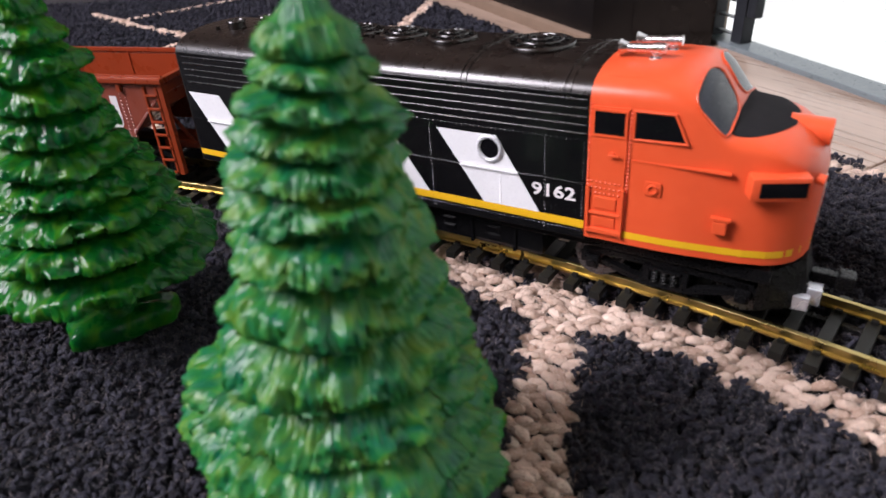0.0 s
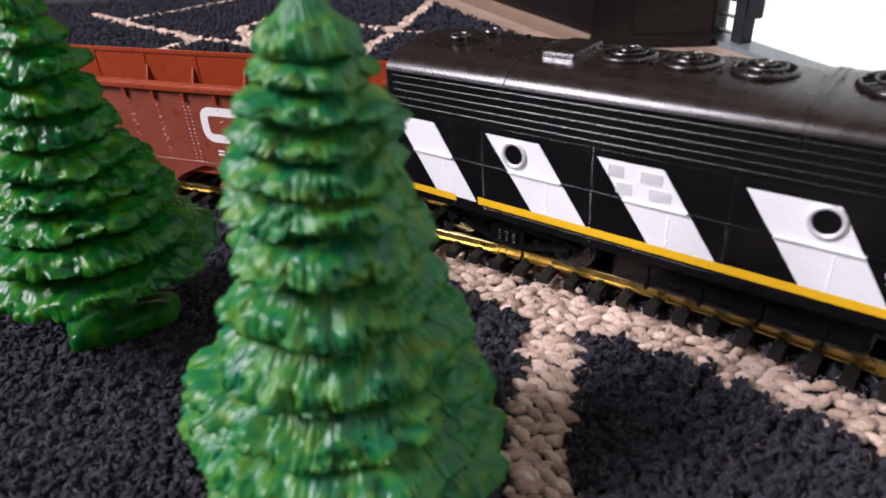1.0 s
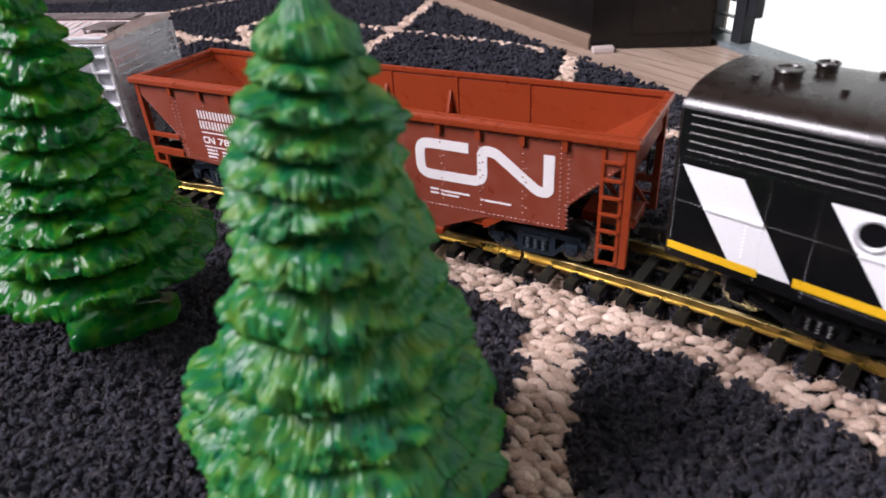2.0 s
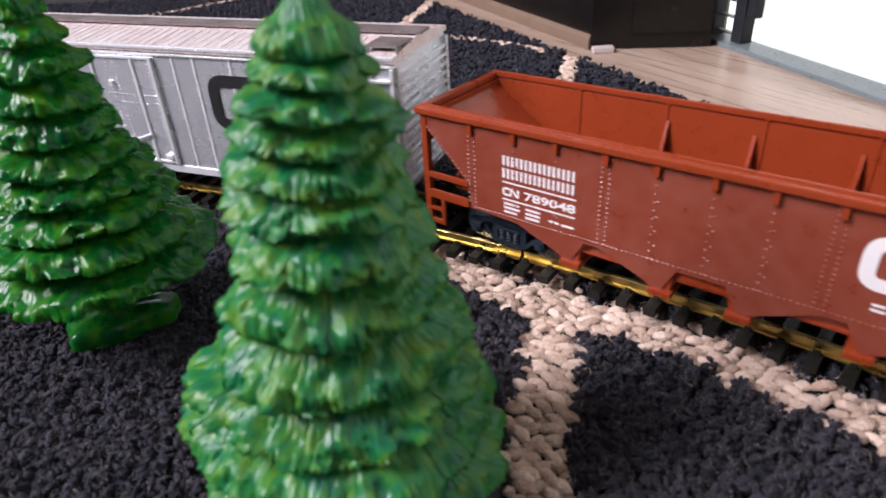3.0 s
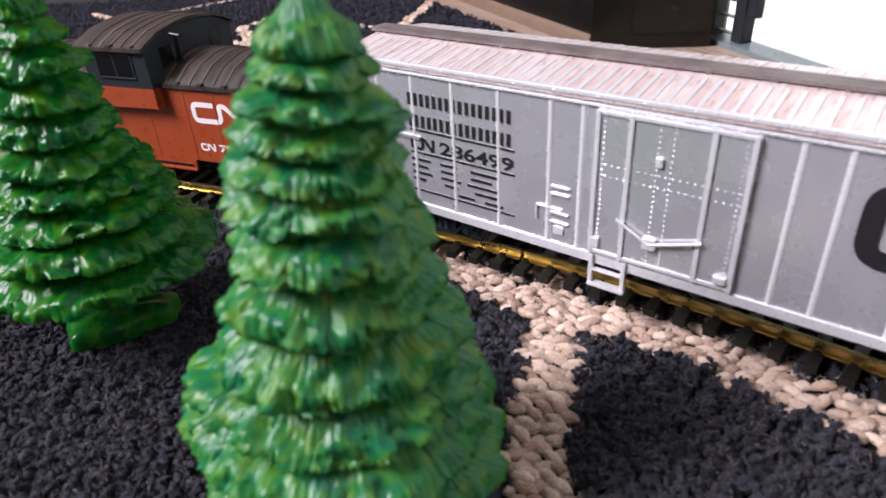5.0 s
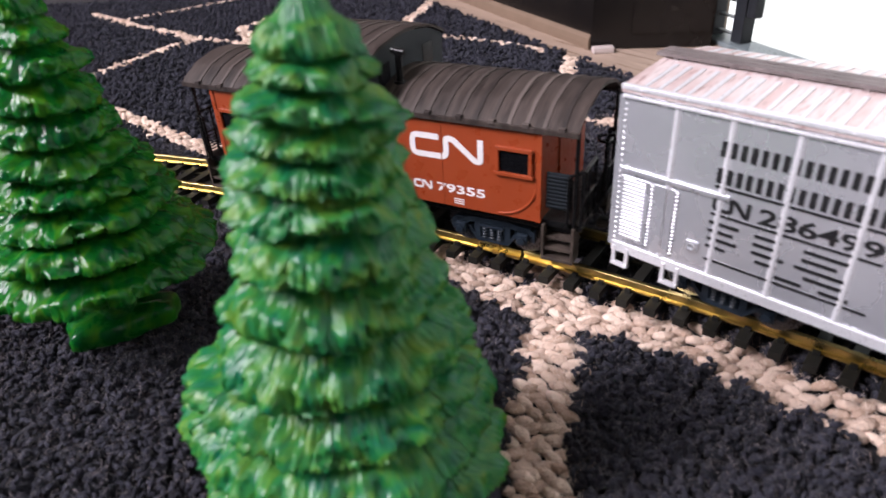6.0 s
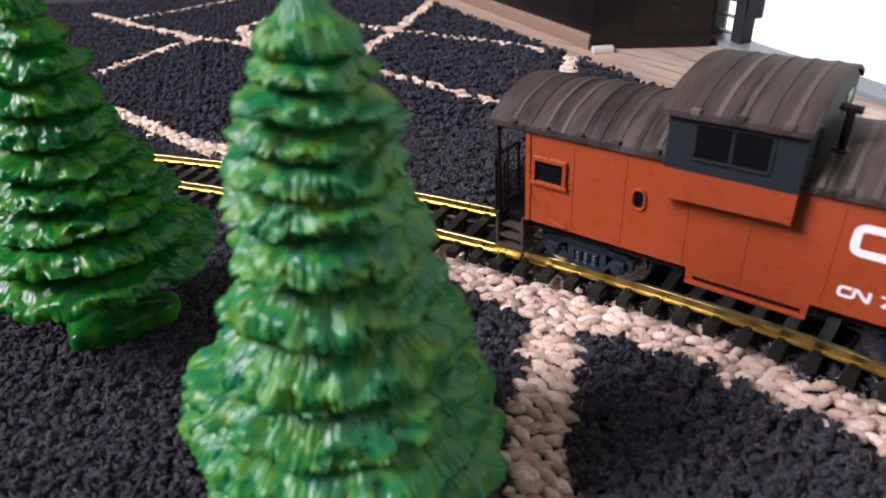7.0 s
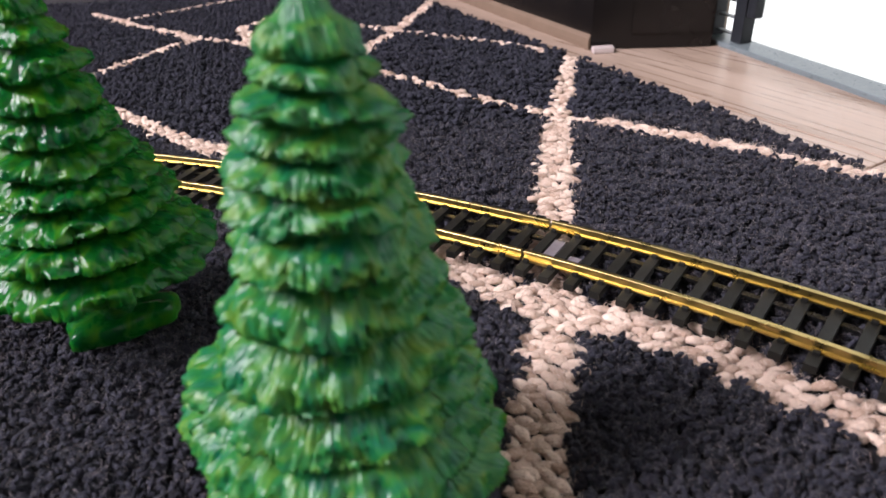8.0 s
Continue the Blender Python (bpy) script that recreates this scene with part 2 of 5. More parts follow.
def loft(rings, cap=True, closed=True):
    n = len(rings[0])
    v = [p for r in rings for p in r]
    f = []
    for i in range(len(rings) - 1):
        for j in range(n if closed else n - 1):
            f.append((i * n + j, i * n + (j + 1) % n, (i + 1) * n + (j + 1) % n, (i + 1) * n + j))
    if cap:
        f += [tuple(range(n)), tuple(range(len(v) - 1, len(v) - n - 1, -1))]
    bm = mm_mesh(v, f)
    bmesh.ops.recalc_face_normals(bm, faces=bm.faces)
    return bm


def part(name, bm, material, parent=None, label="", smooth=None):
    me = bpy.data.meshes.new(name)
    bm.to_mesh(me)
    bm.free()
    me.materials.append(material)
    if smooth is not None:
        me.shade_smooth()
        me.set_sharp_from_angle(angle=radians(smooth))
    ob = new(name, me)
    ob.parent = parent
    if label:
        tagged(ob, label)
    if name.endswith("rivets"):
        tagged(ob, kind="stuff")
    return ob


def thing(name, label, category, group=""):
    return tagged(new(name), label, category, group)


def rivets(points, r=0.22, axis="y"):
    """Small domed rivet heads, one mesh."""
    v, f = [], []
    for p in points:
        k = len(v)
        for i in range(6):
            a = math.pi * i / 3
            c, s = r * math.cos(a), r * math.sin(a)
            v.append((p[0] + c, p[1], p[2] + s) if axis == "y" else (p[0], p[1] + c, p[2] + s) if axis == "x" else (p[0] + c, p[1] + s, p[2]))
        d = {"y": (0, -0.8 * r, 0), "x": (0.8 * r, 0, 0), "z": (0, 0, 0.8 * r)}[axis]
        v.append((p[0] + d[0], p[1] + d[1], p[2] + d[2]))
        f += [(k + i, k + (i + 1) % 6, k + 6) for i in range(6)]
    return mm_mesh(v, f)


def coil(c, r, thick, height, turns):
    """An upright coil spring as one swept wire."""
    rings = []
    for i in range(turns * 10 + 1):
        a = 2 * math.pi * i / 10
        out = Vector((math.cos(a), math.sin(a), 0))
        mid = Vector(c) + out * r + Vector((0, 0, height * i / (turns * 10)))
        rings.append([tuple(mid + out * thick * math.cos(b) + Vector((0, 0, thick * math.sin(b)))) for b in (0, 1.257, 2.513, 3.77, 5.027)])
    return loft(rings)


def lettering(text, x, z, height, width, y, bold=0.022):
    """Raised lettering on the near side of a car, as a bmesh. x, z: lower left corner."""
    cu = bpy.data.curves.new("type", "FONT")
    cu.body, cu.size, cu.extrude, cu.resolution_u, cu.offset = text, 1.0, 0.02, 3, bold
    tmp = new("type", cu)
    deps = bpy.context.evaluated_depsgraph_get()
    me = bpy.data.meshes.new_from_object(tmp.evaluated_get(deps))
    bpy.data.objects.remove(tmp)
    bm = bmesh.new()
    bm.from_mesh(me)
    bpy.data.meshes.remove(me)
    xs, ys = [q.co.x for q in bm.verts], [q.co.y for q in bm.verts]
    x0, y0, sx, sy = min(xs), min(ys), width / (max(xs) - min(xs)), height / (max(ys) - min(ys))
    for q in bm.verts:
        q.co = Vector((x + (q.co.x - x0) * sx, y - q.co.z * 2.0, z + (q.co.y - y0) * sy)) * MM
    bmesh.ops.recalc_face_normals(bm, faces=bm.faces)
    return bm


def letter_bars(count, x, z, height, width, y):
    """Plain upright bars, two for each letter of a word."""
    pitch = width / count
    return [slab(x + (i + k) * pitch, x + (i + k + 0.26) * pitch, y - 0.06, y, z, z + height) for i in range(count) for k in (0.0, 0.5)]


def emblem(x0, x1, z0, z1, w, y):
    """One bent band with rounded corners."""
    h = w / 2
    L, R, B, T = x0 + h, x1 - h, z0 + h, z1 - h
    X = lambda u: L + (R - L) * u
    pts = [(X(0.40), T, 0), (L, T, 1), (L, B, 1), (X(0.505), B, 1), (X(0.505), T, 0.75), (X(0.60), T, 0.75), (X(0.925), B, 0.8), (R, B, 0.9), (R, z1, 0)]
    path = []
    for i, (x, z, rr) in enumerate(pts):
        p = Vector((x, z))
        if rr == 0:
            path.append(p)
            continue
        a, b = Vector(pts[i - 1][:2]), Vector(pts[i + 1][:2])
        d = min(rr * w * 1.05, 0.48 * (a - p).length, 0.48 * (b - p).length)
        s, e = p + (a - p).normalized() * d, p + (b - p).normalized() * d
        for k in range(7):
            t = k / 6
            path.append(s * (1 - t) ** 2 + p * 2 * t * (1 - t) + e * t * t)
    v, f = [], []
    for i, p in enumerate(path):
        a, b = path[max(0, i - 1)], path[min(len(path) - 1, i + 1)]
        t = (b - a).normalized()
        nrm = Vector((-t.y, t.x)) * h
        for q in (p + nrm, p - nrm):
            v += [(q.x, y, q.y), (q.x, y - 0.07, q.y)]
        if i:
            k, j = 4 * i, 4 * i - 4
            f += [(j + 1, j + 3, k + 3, k + 1), (j, j + 1, k + 1, k), (j + 3, j + 2, k + 2, k + 3)]
    bm = mm_mesh(v, f)
    bmesh.ops.recalc_face_normals(bm, faces=bm.faces)
    return bm

# ---- rolling stock: x forward, y left, z up from the rail tops, millimetres; the lettered side is -y ----
AXLES = []


def wheelset(parent, x, key):
    axle = part("axle", merged(rod((0, -9.5, 0), (0, 9.5, 0), 0.9), *[rod((0, s * 8.2, 0), (0, s * 9.4, 0), 5.3, n=24) for s in (-1, 1)],
                               *[rod((0, s * 7.5, 0), (0, s * 8.2, 0), 6.0, n=24) for s in (-1, 1)]), AXLE, parent, "dark steel axle with two flanged wheels", 40)
    axle.location = (x * MM, 0, 5.3 * MM)
    AXLES.append((axle, x * MM))
    return axle


def bogie(car, xc, half, material, z=5.2):
    """A two-axle truck with cast side frames, springs and axle boxes."""
    t = part("truck", merged(slab(xc - 4, xc + 4, -11, 11, 5, 9, 0.5)), material, car, "moulded two-axle truck")
    for s in (-1, 1):
        y0, y1 = (s * 10.2, s * 12.4) if s > 0 else (s * 12.4, s * 10.2)
        top = [(xc - half - 3, z + 2.2), (xc - half + 3, z + 3.6), (xc - 4, z + 3.8), (xc + 4, z + 3.8), (xc + half - 3, z + 3.6), (xc + half + 3, z + 2.2)]
        low = [(xc + half + 3, z - 0.6), (xc + half - 2.5, z - 0.6), (xc + 4.5, z - 3.2), (xc - 4.5, z - 3.2), (xc - half + 2.5, z - 0.6), (xc - half - 3, z - 0.6)]
        bars = [side_prism(top + [(x, q - 1.5) for x, q in top[::-1]], y0, y1), side_prism(low + [(x, q + 1.3) for x, q in low[::-1]], y0, y1)]
        bars += [slab(xc + dx - 0.8, xc + dx + 0.8, y0, y1, z - 2.4, z + 3.2) for dx in (-4.2, 4.2)] + [slab(xc + k * half - 1.8, xc + k * half + 1.8, y0, y1, z - 0.6, z + 3.0) for k in (-1, 1)]
        part("side_frame", merged(*bars), material, t, "cast truss side frame")
        for k in (-1, 1):
            part("axle_box", merged(slab(xc + k * half - 1.5, xc + k * half + 1.5, min(s * 12.4, s * 13.6), max(s * 12.4, s * 13.6), z - 1.4, z + 1.7, 0.4),
                                    rod((xc + k * half, s * 13.5, z), (xc + k * half, s * 14.1, z), 0.9)), material, t)
        for dx in (-2.1, 0, 2.1):
            part("spring", coil((xc + dx, s * 12.0, z - 2.2), 0.75, 0.28, 3.2, 4), material, t)
        part("spring_cap", slab(xc - 3.4, xc + 3.4, min(s * 11.4, s * 12.9), max(s * 11.4, s * 12.9), z + 1.2, z + 2.0, 0.2), material, t)
    for k in (-1, 1):
        wheelset(t, xc + k * half, car)
    return t


def coupler(car, x, s):
    part("coupler", merged(slab(min(x, x + s * 6), max(x, x + s * 6), -1.2, 1.2, 6.2, 8.6, 0.3), slab(min(x + s * 5, x + s * 8.5), max(x + s * 5, x + s * 8.5), -2.2, 2.0, 5.8, 9.2, 0.6)),
         DARK, car, "black plastic knuckle coupler")


# streamlined diesel: hood and cab share one cross-section family
SEC_X = [-87, 38, 50, 54.5, 57.5, 59.5, 61.5, 63.5, 65, 70, 74.5, 77.5, 79.6, 80.9, 81.6]
SEC_W = [17.2, 17.2, 17.2, 17.1, 16.9, 16.7, 16.4, 16.2, 16.0, 15.4, 14.2, 12.4, 10.0, 7.0, 4.0]
SEC_S = [45.0, 45.0, 45.0, 44.2, 43.0, 41.5, 40.0, 38.2, 37.4, 36.6, 35.5, 34.2, 33.0, 31.5, 30.0]
SEC_T = [51.2, 51.2, 51.4, 51.3, 50.6, 49.0, 46.2, 43.2, 42.2, 41.6, 40.4, 38.8, 36.8, 34.4, 32.0]


def engine_skin(x, th, out=0.0):
    w, s, t = (float(np.interp(x, SEC_X, q)) for q in (SEC_W, SEC_S, SEC_T))
    e = 0.78
    c, q = math.cos(th), math.sin(th)
    y = (w + out) * math.copysign(abs(c) ** e, c)
    return (x, -y, s + (t - s + out) * abs(q) ** e)


def engine_ring(x, low, out=0.0, steps=28):
    pts = [engine_skin(x, math.pi * i / steps, out) for i in range(steps + 1)]
    w = float(np.interp(x, SEC_X, SEC_W)) + out
    return [(x, -w, low)] + [(x, -w, low + (pts[0][2] - low) * k / 4) for k in (1, 2, 3)] + pts + [(x, w, low + (pts[-1][2] - low) * k / 4) for k in (3, 2, 1)] + [(x, w, low)]


def glare_patch():
    """The anti-glare panel, rounded towards the headlight."""
    rows = 12
    g = []
    for i in range(rows):
        f = i / (rows - 1)
        a = 0.56 + 0.80 * f ** 2.4
        g.append([engine_skin(64.3 + 10.2 * f, a + (math.pi - 2 * a) * j / 21, 0.1) for j in range(22)])
    bm = mm_mesh([q for r in g for q in r], [(i * 22 + j, i * 22 + j + 1, i * 22 + j + 23, i * 22 + j + 22) for i in range(rows - 1) for j in range(21)])
    bmesh.ops.recalc_face_normals(bm, faces=bm.faces)
    if sum(q.normal.z for q in bm.faces) < 0:
        bmesh.ops.reverse_faces(bm, faces=bm.faces)
    return bm


def screen_edge(x0, x1, a0, a1, turn, size=1.0):
    """A point of a rounded window outline on the cab's skin: length along the engine and angle round it."""
    c, q = math.cos(turn), math.sin(turn)
    return ((x0 + x1) / 2 + (x1 - x0) / 2 * size * math.copysign(abs(c) ** 0.55, c), (a0 + a1) / 2 + (a1 - a0) / 2 * size * math.copysign(abs(q) ** 0.55, q))


def screen_patch(x0, x1, a0, a1):
    """A rounded window pane that follows the cab's skin."""
    v = [engine_skin(*screen_edge(x0, x1, a0, a1, 2 * math.pi * i / 36, k / 8), 0.14) for k in range(9) for i in range(36)]
    bm = mm_mesh(v, [(k * 36 + i, k * 36 + (i + 1) % 36, (k + 1) * 36 + (i + 1) % 36, (k + 1) * 36 + i) for k in range(8) for i in range(36)])
    bmesh.ops.remove_doubles(bm, verts=bm.verts, dist=1e-7)
    bmesh.ops.recalc_face_normals(bm, faces=bm.faces)
    if sum(q.normal.z for q in bm.faces) < 0:
        bmesh.ops.reverse_faces(bm, faces=bm.faces)
    return bm


def steps_of(a, b, n):
    return [a + (b - a) * i / (n - 1) for i in range(n)]


def locomotive():
    car = thing("diesel_locomotive", "black and orange model diesel locomotive with white slanted stripes", "toy locomotive")
    lean = Matrix.Rotation(radians(-0.86), 4, "Y")
    Y = -17.2

    def p(name, bm, material, parent=None, label="", smooth=None):
        bmesh.ops.transform(bm, matrix=lean, verts=bm.verts)
        return part(name, bm, material, parent or car, label, smooth)

    hood = p("hood", loft([engine_ring(x, 13.2) for x in (-87, -86.6, -60, -30, 0, 20, 37.6)]), BLACK_ROOF, None, "glossy black hood with a rounded roof", 35)
    # side sheets, a little proud, with the pressed louvre lines above
    p("side_panel", slab(-86.4, 37.4, Y - 0.12, Y, 13.4, 45.9), BLACK, hood, "riveted black side sheet")
    for z in (45.3, 43.5, 41.7, 39.9, 38.1):
        p("louvre", merged(rod((-84.5, Y - 0.08, z), (37, Y - 0.08, z), 0.26, n=14)), LOUVRE, hood, "pressed black louvre bar", 50)
    p("gutter", slab(-86.6, 37.3, Y - 0.35, Y + 0.3, 46.0, 46.5, 0.12), BLACK, hood)
    p("seam_strip", slab(-86.2, 37.3, Y - 0.3, Y, 26.6, 27.0), BLACK, hood)
    for a, b, c, d, low in ((-85.2, -72.6, -60.6, -72.8, 16.4), (-57.2, -43.0, -31.0, -44.8, 17.9), (-29.0, -14.8, -2.7, -16.6, 17.9), (0.6, 16.2, 26.8, 12.5, 17.9)):
        st = p("stripe", side_prism([(a, 35.0), (b, 35.0), (c, low), (d, low)], Y - 0.2, Y), WHITE, hood, "slanted white painted stripe")
        k = lambda z: a + (d - a) * (35.0 - z) / (35.0 - low)
        p("stripe_seam", slab(k(26.8) + 0.3, k(26.8) + (b - a) - 0.3, Y - 0.75, Y - 0.1, 26.6, 27.0), WHITE, st)
        xm = k(22) + (b - a) * 0.47
        p("stripe_rivets", rivets([(xm, Y - 0.2, z) for z in np.arange(18.6, 26.4, 0.85)], 0.34), WHITE, st)
    p("yellow_band", slab(-60.2, 37.4, Y - 0.22, Y, 16.0, 17.9), YELLOW, hood, "yellow sill stripe")
    p("yellow_band", slab(-86.4, -67.0, Y - 0.22, Y, 15.2, 17.0), YELLOW, hood, "yellow sill stripe")
    pts = [(x, Y - 0.12, 15.2) for x in np.arange(-58, 37, 1.1)] + [(x, Y - 0.3, 26.8) for x in np.arange(-85, 37, 0.9)] + [(x, Y - 0.12, 36.6) for x in np.arange(-85, 37, 1.1)]
    for xv in (-86, -67.5, -58.4, -30, -1.5, 28, 36.8):
        pts += [(xv, Y - 0.12, z) for z in np.arange(14.4, 36.6, 0.9)]
    p("hood_rivets", rivets(pts, 0.2), BLACK, hood)
    for x0, x1, z0 in ((-26.4, -23.2, 31.6), (-24.4, -21.2, 28.0), (-19.4, -15.0, 31.4), (-17.4, -12.8, 28.0)):
        p("vent", merged(*[slab(x, x + 0.28, Y - 0.42, Y - 0.1, z0, z0 + 2.5) for x in np.arange(x0, x1, 0.6)]), WHITE, hood, "small white louvred vent")
    for xc, z in ((14.5, 31.7), (-49.4, 31.2)):
        port = p("porthole", ring((xc, Y - 0.25, z), (0, 1, 0), 2.85, 0.55), SILVER_LIGHT, hood, "round porthole with a silver rim", 60)
        # black disc stands in for the shade inside the hole
        p("porthole_shade", rod((xc, Y + 1.2, z), (xc, Y - 0.3, z), 2.55, n=28), DARK_FILL, port, "black disc painted for the shade in the porthole", 30)
    p("road_number", lettering("9162", 24.9, 22.2, 3.2, 10.4, Y - 0.14), DECAL_WHITE, hood, "white road number 9162")
    # roof gear
    for xc, r in ((-31.5, 5.6), (-18.0, 5.6), (-3.8, 5.6), (19.4, 7.4)):
        fan = p("roof_fan", merged(ring((xc, 0, 51.5), (0, 0, 1), r, 0.65, 36), ring((xc, 0, 52.4), (0, 0, 1), r * 0.68, 0.3, 28, 6), ring((xc, 0, 52.8), (0, 0, 1), r * 0.34, 0.3, 20, 6),
                                   rod((xc, 0, 50.6), (xc, 0, 53.1), r * 0.16, n=14)), BLACK_ROOF, hood, "round black cooling fan grille", 50)
        p("fan_spokes", merged(*[rod((xc, 0, 52.95), (xc + r * math.cos(a), r * math.sin(a), 51.9), 0.2, n=5) for a in np.arange(0, 6.28, 6.2832 / 18)]), BLACK, fan)
        p("fan_blade", side_prism([(xc - 0.7, 50.75), (xc + 0.7, 51.25), (xc + 0.7, 51.35), (xc - 0.7, 50.85)], 1.0, r * 0.93), DARK, fan)
    for x0, x1, y in ((-39, 4, -9.2), (10.5, 28, -9.8), (-48, -39, -9.2), (-83, -57, -9.0)):
        p("roof_strip", slab(x0, x1, y - 0.2, y + 0.2, 49.6, 50.35, 0.1), BLACK_ROOF, hood)
    for xc in (7.2, 8.6, 31.5, 33.0, -52.6):
        p("roof_band", merged(loft([engine_ring(x, 46.0, 0.25) for x in (xc - 0.35, xc + 0.35)])), BLACK_ROOF, hood, "", 35)
    p("roof_rivets", rivets([(xc, math.copysign(1, u) * abs(u) * 14, 51.2 - 2.2 * u * u) for xc in (6.4, 9.4, 30.7, 33.8, -53.4, -51.8) for u in np.arange(-0.95, 0.96, 0.07)], 0.22, "z"), BLACK_ROOF, hood)
    hatch = p("roof_hatch", slab(-48.4, -40.6, -6.6, 6.6, 50.0, 52.3, 0.35), BLACK_ROOF, hood, "raised square roof hatch")
    # pale slats stand in for the blue-white reflection on the hatch front
    for z in (50.5, 51.4):
        p("hatch_slat", slab(-48.2, -40.8, -7.4, -6.4, z, z + 0.6, 0.1), CHROME, hatch, "hatch slat, coloured pale for a blue-white reflection")
    for xc, yc, r, h in ((-73.0, -4.6, 2.5, 2.6), (-69.0, 3.4, 1.9, 2.4)):
        p("exhaust_stack", merged(rod((xc, yc, 50), (xc, yc, 50.4 + h), r, n=24), ring((xc, yc, 50.4 + h), (0, 0, 1), r, 0.35, 24, 6)), BLACK_ROOF, hood, "", 45)
    for x, y in ((-78, -7.5), (-62, -7.5), (-60, 6), (-36.5, -4), (-36.5, 3.5), (-55, 5), (-25, -4.6), (-11, -4.6)):
        p("roof_lug", rod((x, y, 49.5), (x, y, 51.9), 0.7, n=10), BLACK_ROOF, hood)
    # cab and nose
    cab = p("cab", loft([engine_ring(x, 14.0, 0.02) for x in (37.6, 44, 50, 52.5, 54.5, 56, 57.5, 58.5, 59.5, 60.5, 61.5, 62.5, 63.5, 64.2, 65, 67.5, 70, 72.5, 74.5, 76, 77.5, 78.6, 79.6, 80.3, 80.9, 81.3, 81.6)]), ORANGE, None, "bright orange cab with a rounded bulldog nose", 40)
    p("yellow_band", merged(loft([[(x, -float(np.interp(x, SEC_X, SEC_W)) - 0.12, z) for z in (15.6, 17.2)] for x in steps_of(45.5, 81.5, 26)], False, False)), YELLOW, cab, "yellow sill stripe")
    p("yellow_band", merged(loft([[(81.75, y, z) for z in (15.6, 17.2)] for y in (-4.1, 0, 4.1)], False, False)), YELLOW, cab, "yellow sill stripe")
    door = p("cab_door", side_prism([(38.2, 17), (45.6, 17), (45.9, 44.6), (38.2, 44.4)], Y - 0.35, Y + 0.1), ORANGE, cab, "orange cab side door")
    p("door_window", slab(38.9, 45.2, Y - 0.42, Y, 38.7, 43.7), DARK_FILL, door, "dark door window")
    p("door_window_frame", merged(slab(38.5, 45.6, Y - 0.6, Y, 43.6, 44.1), slab(38.5, 45.6, Y - 0.6, Y, 38.2, 38.7), slab(38.5, 38.9, Y - 0.6, Y, 38.6, 43.7), slab(45.2, 45.6, Y - 0.6, Y, 38.6, 43.7)), ORANGE, door)
    p("door_handle", merged(rod((43.0, Y - 0.3, 34.6), (43.0, Y - 1.2, 34.6), 0.45), slab(42.2, 44.4, Y - 1.3, Y - 0.9, 34.3, 34.8, 0.1)), ORANGE, door)
    p("step_well", merged(slab(38.0, 46.0, Y - 1.1, Y - 0.2, 16.0, 17.0, 0.15), slab(38.0, 46.0, Y - 0.9, Y - 0.2, 20.4, 21.0, 0.15), slab(37.8, 38.5, Y - 0.9, Y, 15.6, 27), slab(45.3, 46.0, Y - 0.9, Y, 15.6, 27), slab(39.5, 44.4, Y - 0.6, Y, 21.8, 24.6, 0.2), slab(39.5, 44.4, Y - 0.6, Y, 17.6, 19.8, 0.2)), ORANGE, door)
    p("door_rivets", rivets([(46.3, Y - 0.3, z) for z in np.arange(18, 44, 0.85)] + [(37.9, Y - 0.3, z) for z in np.arange(27, 45, 0.85)] + [(x, Y - 0.4, z) for x in np.arange(38.8, 45.4, 1.0) for z in (25.4, 26.6, 28.0)], 0.3), ORANGE, door)
    win = p("side_window", side_prism([(47.2, 38.6), (57.0, 38.9), (54.3, 44.0), (47.0, 43.9)], Y - 0.16, Y + 0.4), DARK_FILL, cab, "dark slanted cab side window")
    for a, b in (((46.8, 38.3), (57.6, 38.6)), ((57.4, 38.6), (54.6, 44.4)), ((54.6, 44.3), (46.7, 44.2)), ((46.9, 44.3), (46.9, 38.3))):
        p("window_frame", rod((a[0], Y - 0.12, a[1]), (b[0], Y - 0.12, b[1]), 0.3, n=8), ORANGE, win)
    p("belt_moulding", slab(46.6, 66, Y - 0.12, Y + 0.9, 33.5, 33.9), ORANGE, cab)
    for a0 in (0.30, math.pi - 1.50):
        screen = p("windscreen", screen_patch(57.4, 64.3, a0, a0 + 1.20), GLASS_CLEAR, cab, "smoky rounded windscreen half", 60)
        edge = [engine_skin(*screen_edge(57.4, 64.3, a0, a0 + 1.20, 2 * math.pi * i / 36), 0.2) for i in range(36)]
        p("windscreen_rim", merged(*[rod(edge[i], edge[(i + 1) % 36], 0.24, n=6) for i in range(36)]), ORANGE, screen)
    p("anti_glare_panel", glare_patch(), MATT_BLACK, cab, "matt black anti-glare panel on the nose", 60)
    lamp = p("headlight", merged(rod((73, 0, 38.6), (80.6, 0, 38.2), 2.7, n=28), ring((80.6, 0, 38.2), (1, 0, 0), 2.4, 0.35)), ORANGE, cab, "round orange headlight housing", 40)
    p("headlight_lens", rod((80.4, 0, 38.2), (80.9, 0, 38.2), 2.1, n=24), DARK_FILL, lamp)
    for s in (-1, 1):
        bx = slab(-5.4, 5.4, -2.8, 2.8, -2.5, 2.5, 0.8)
        bmesh.ops.transform(bx, matrix=pose(73.8 * MM, s * 13.9 * MM, 31.8 * MM, 0, 0, -s * 24), verts=bx.verts)
        nb = p("number_box", bx, ORANGE, cab, "orange number board box", 40)
        gl = slab(-3.8, 4.6, -0.2, 0.2, -1.5, 1.5)
        bmesh.ops.transform(gl, matrix=pose(73.8 * MM, s * 13.9 * MM, 31.8 * MM, 0, 0, -s * 24) @ Matrix.Translation((0, s * 2.75 * MM, 0)), verts=gl.verts)
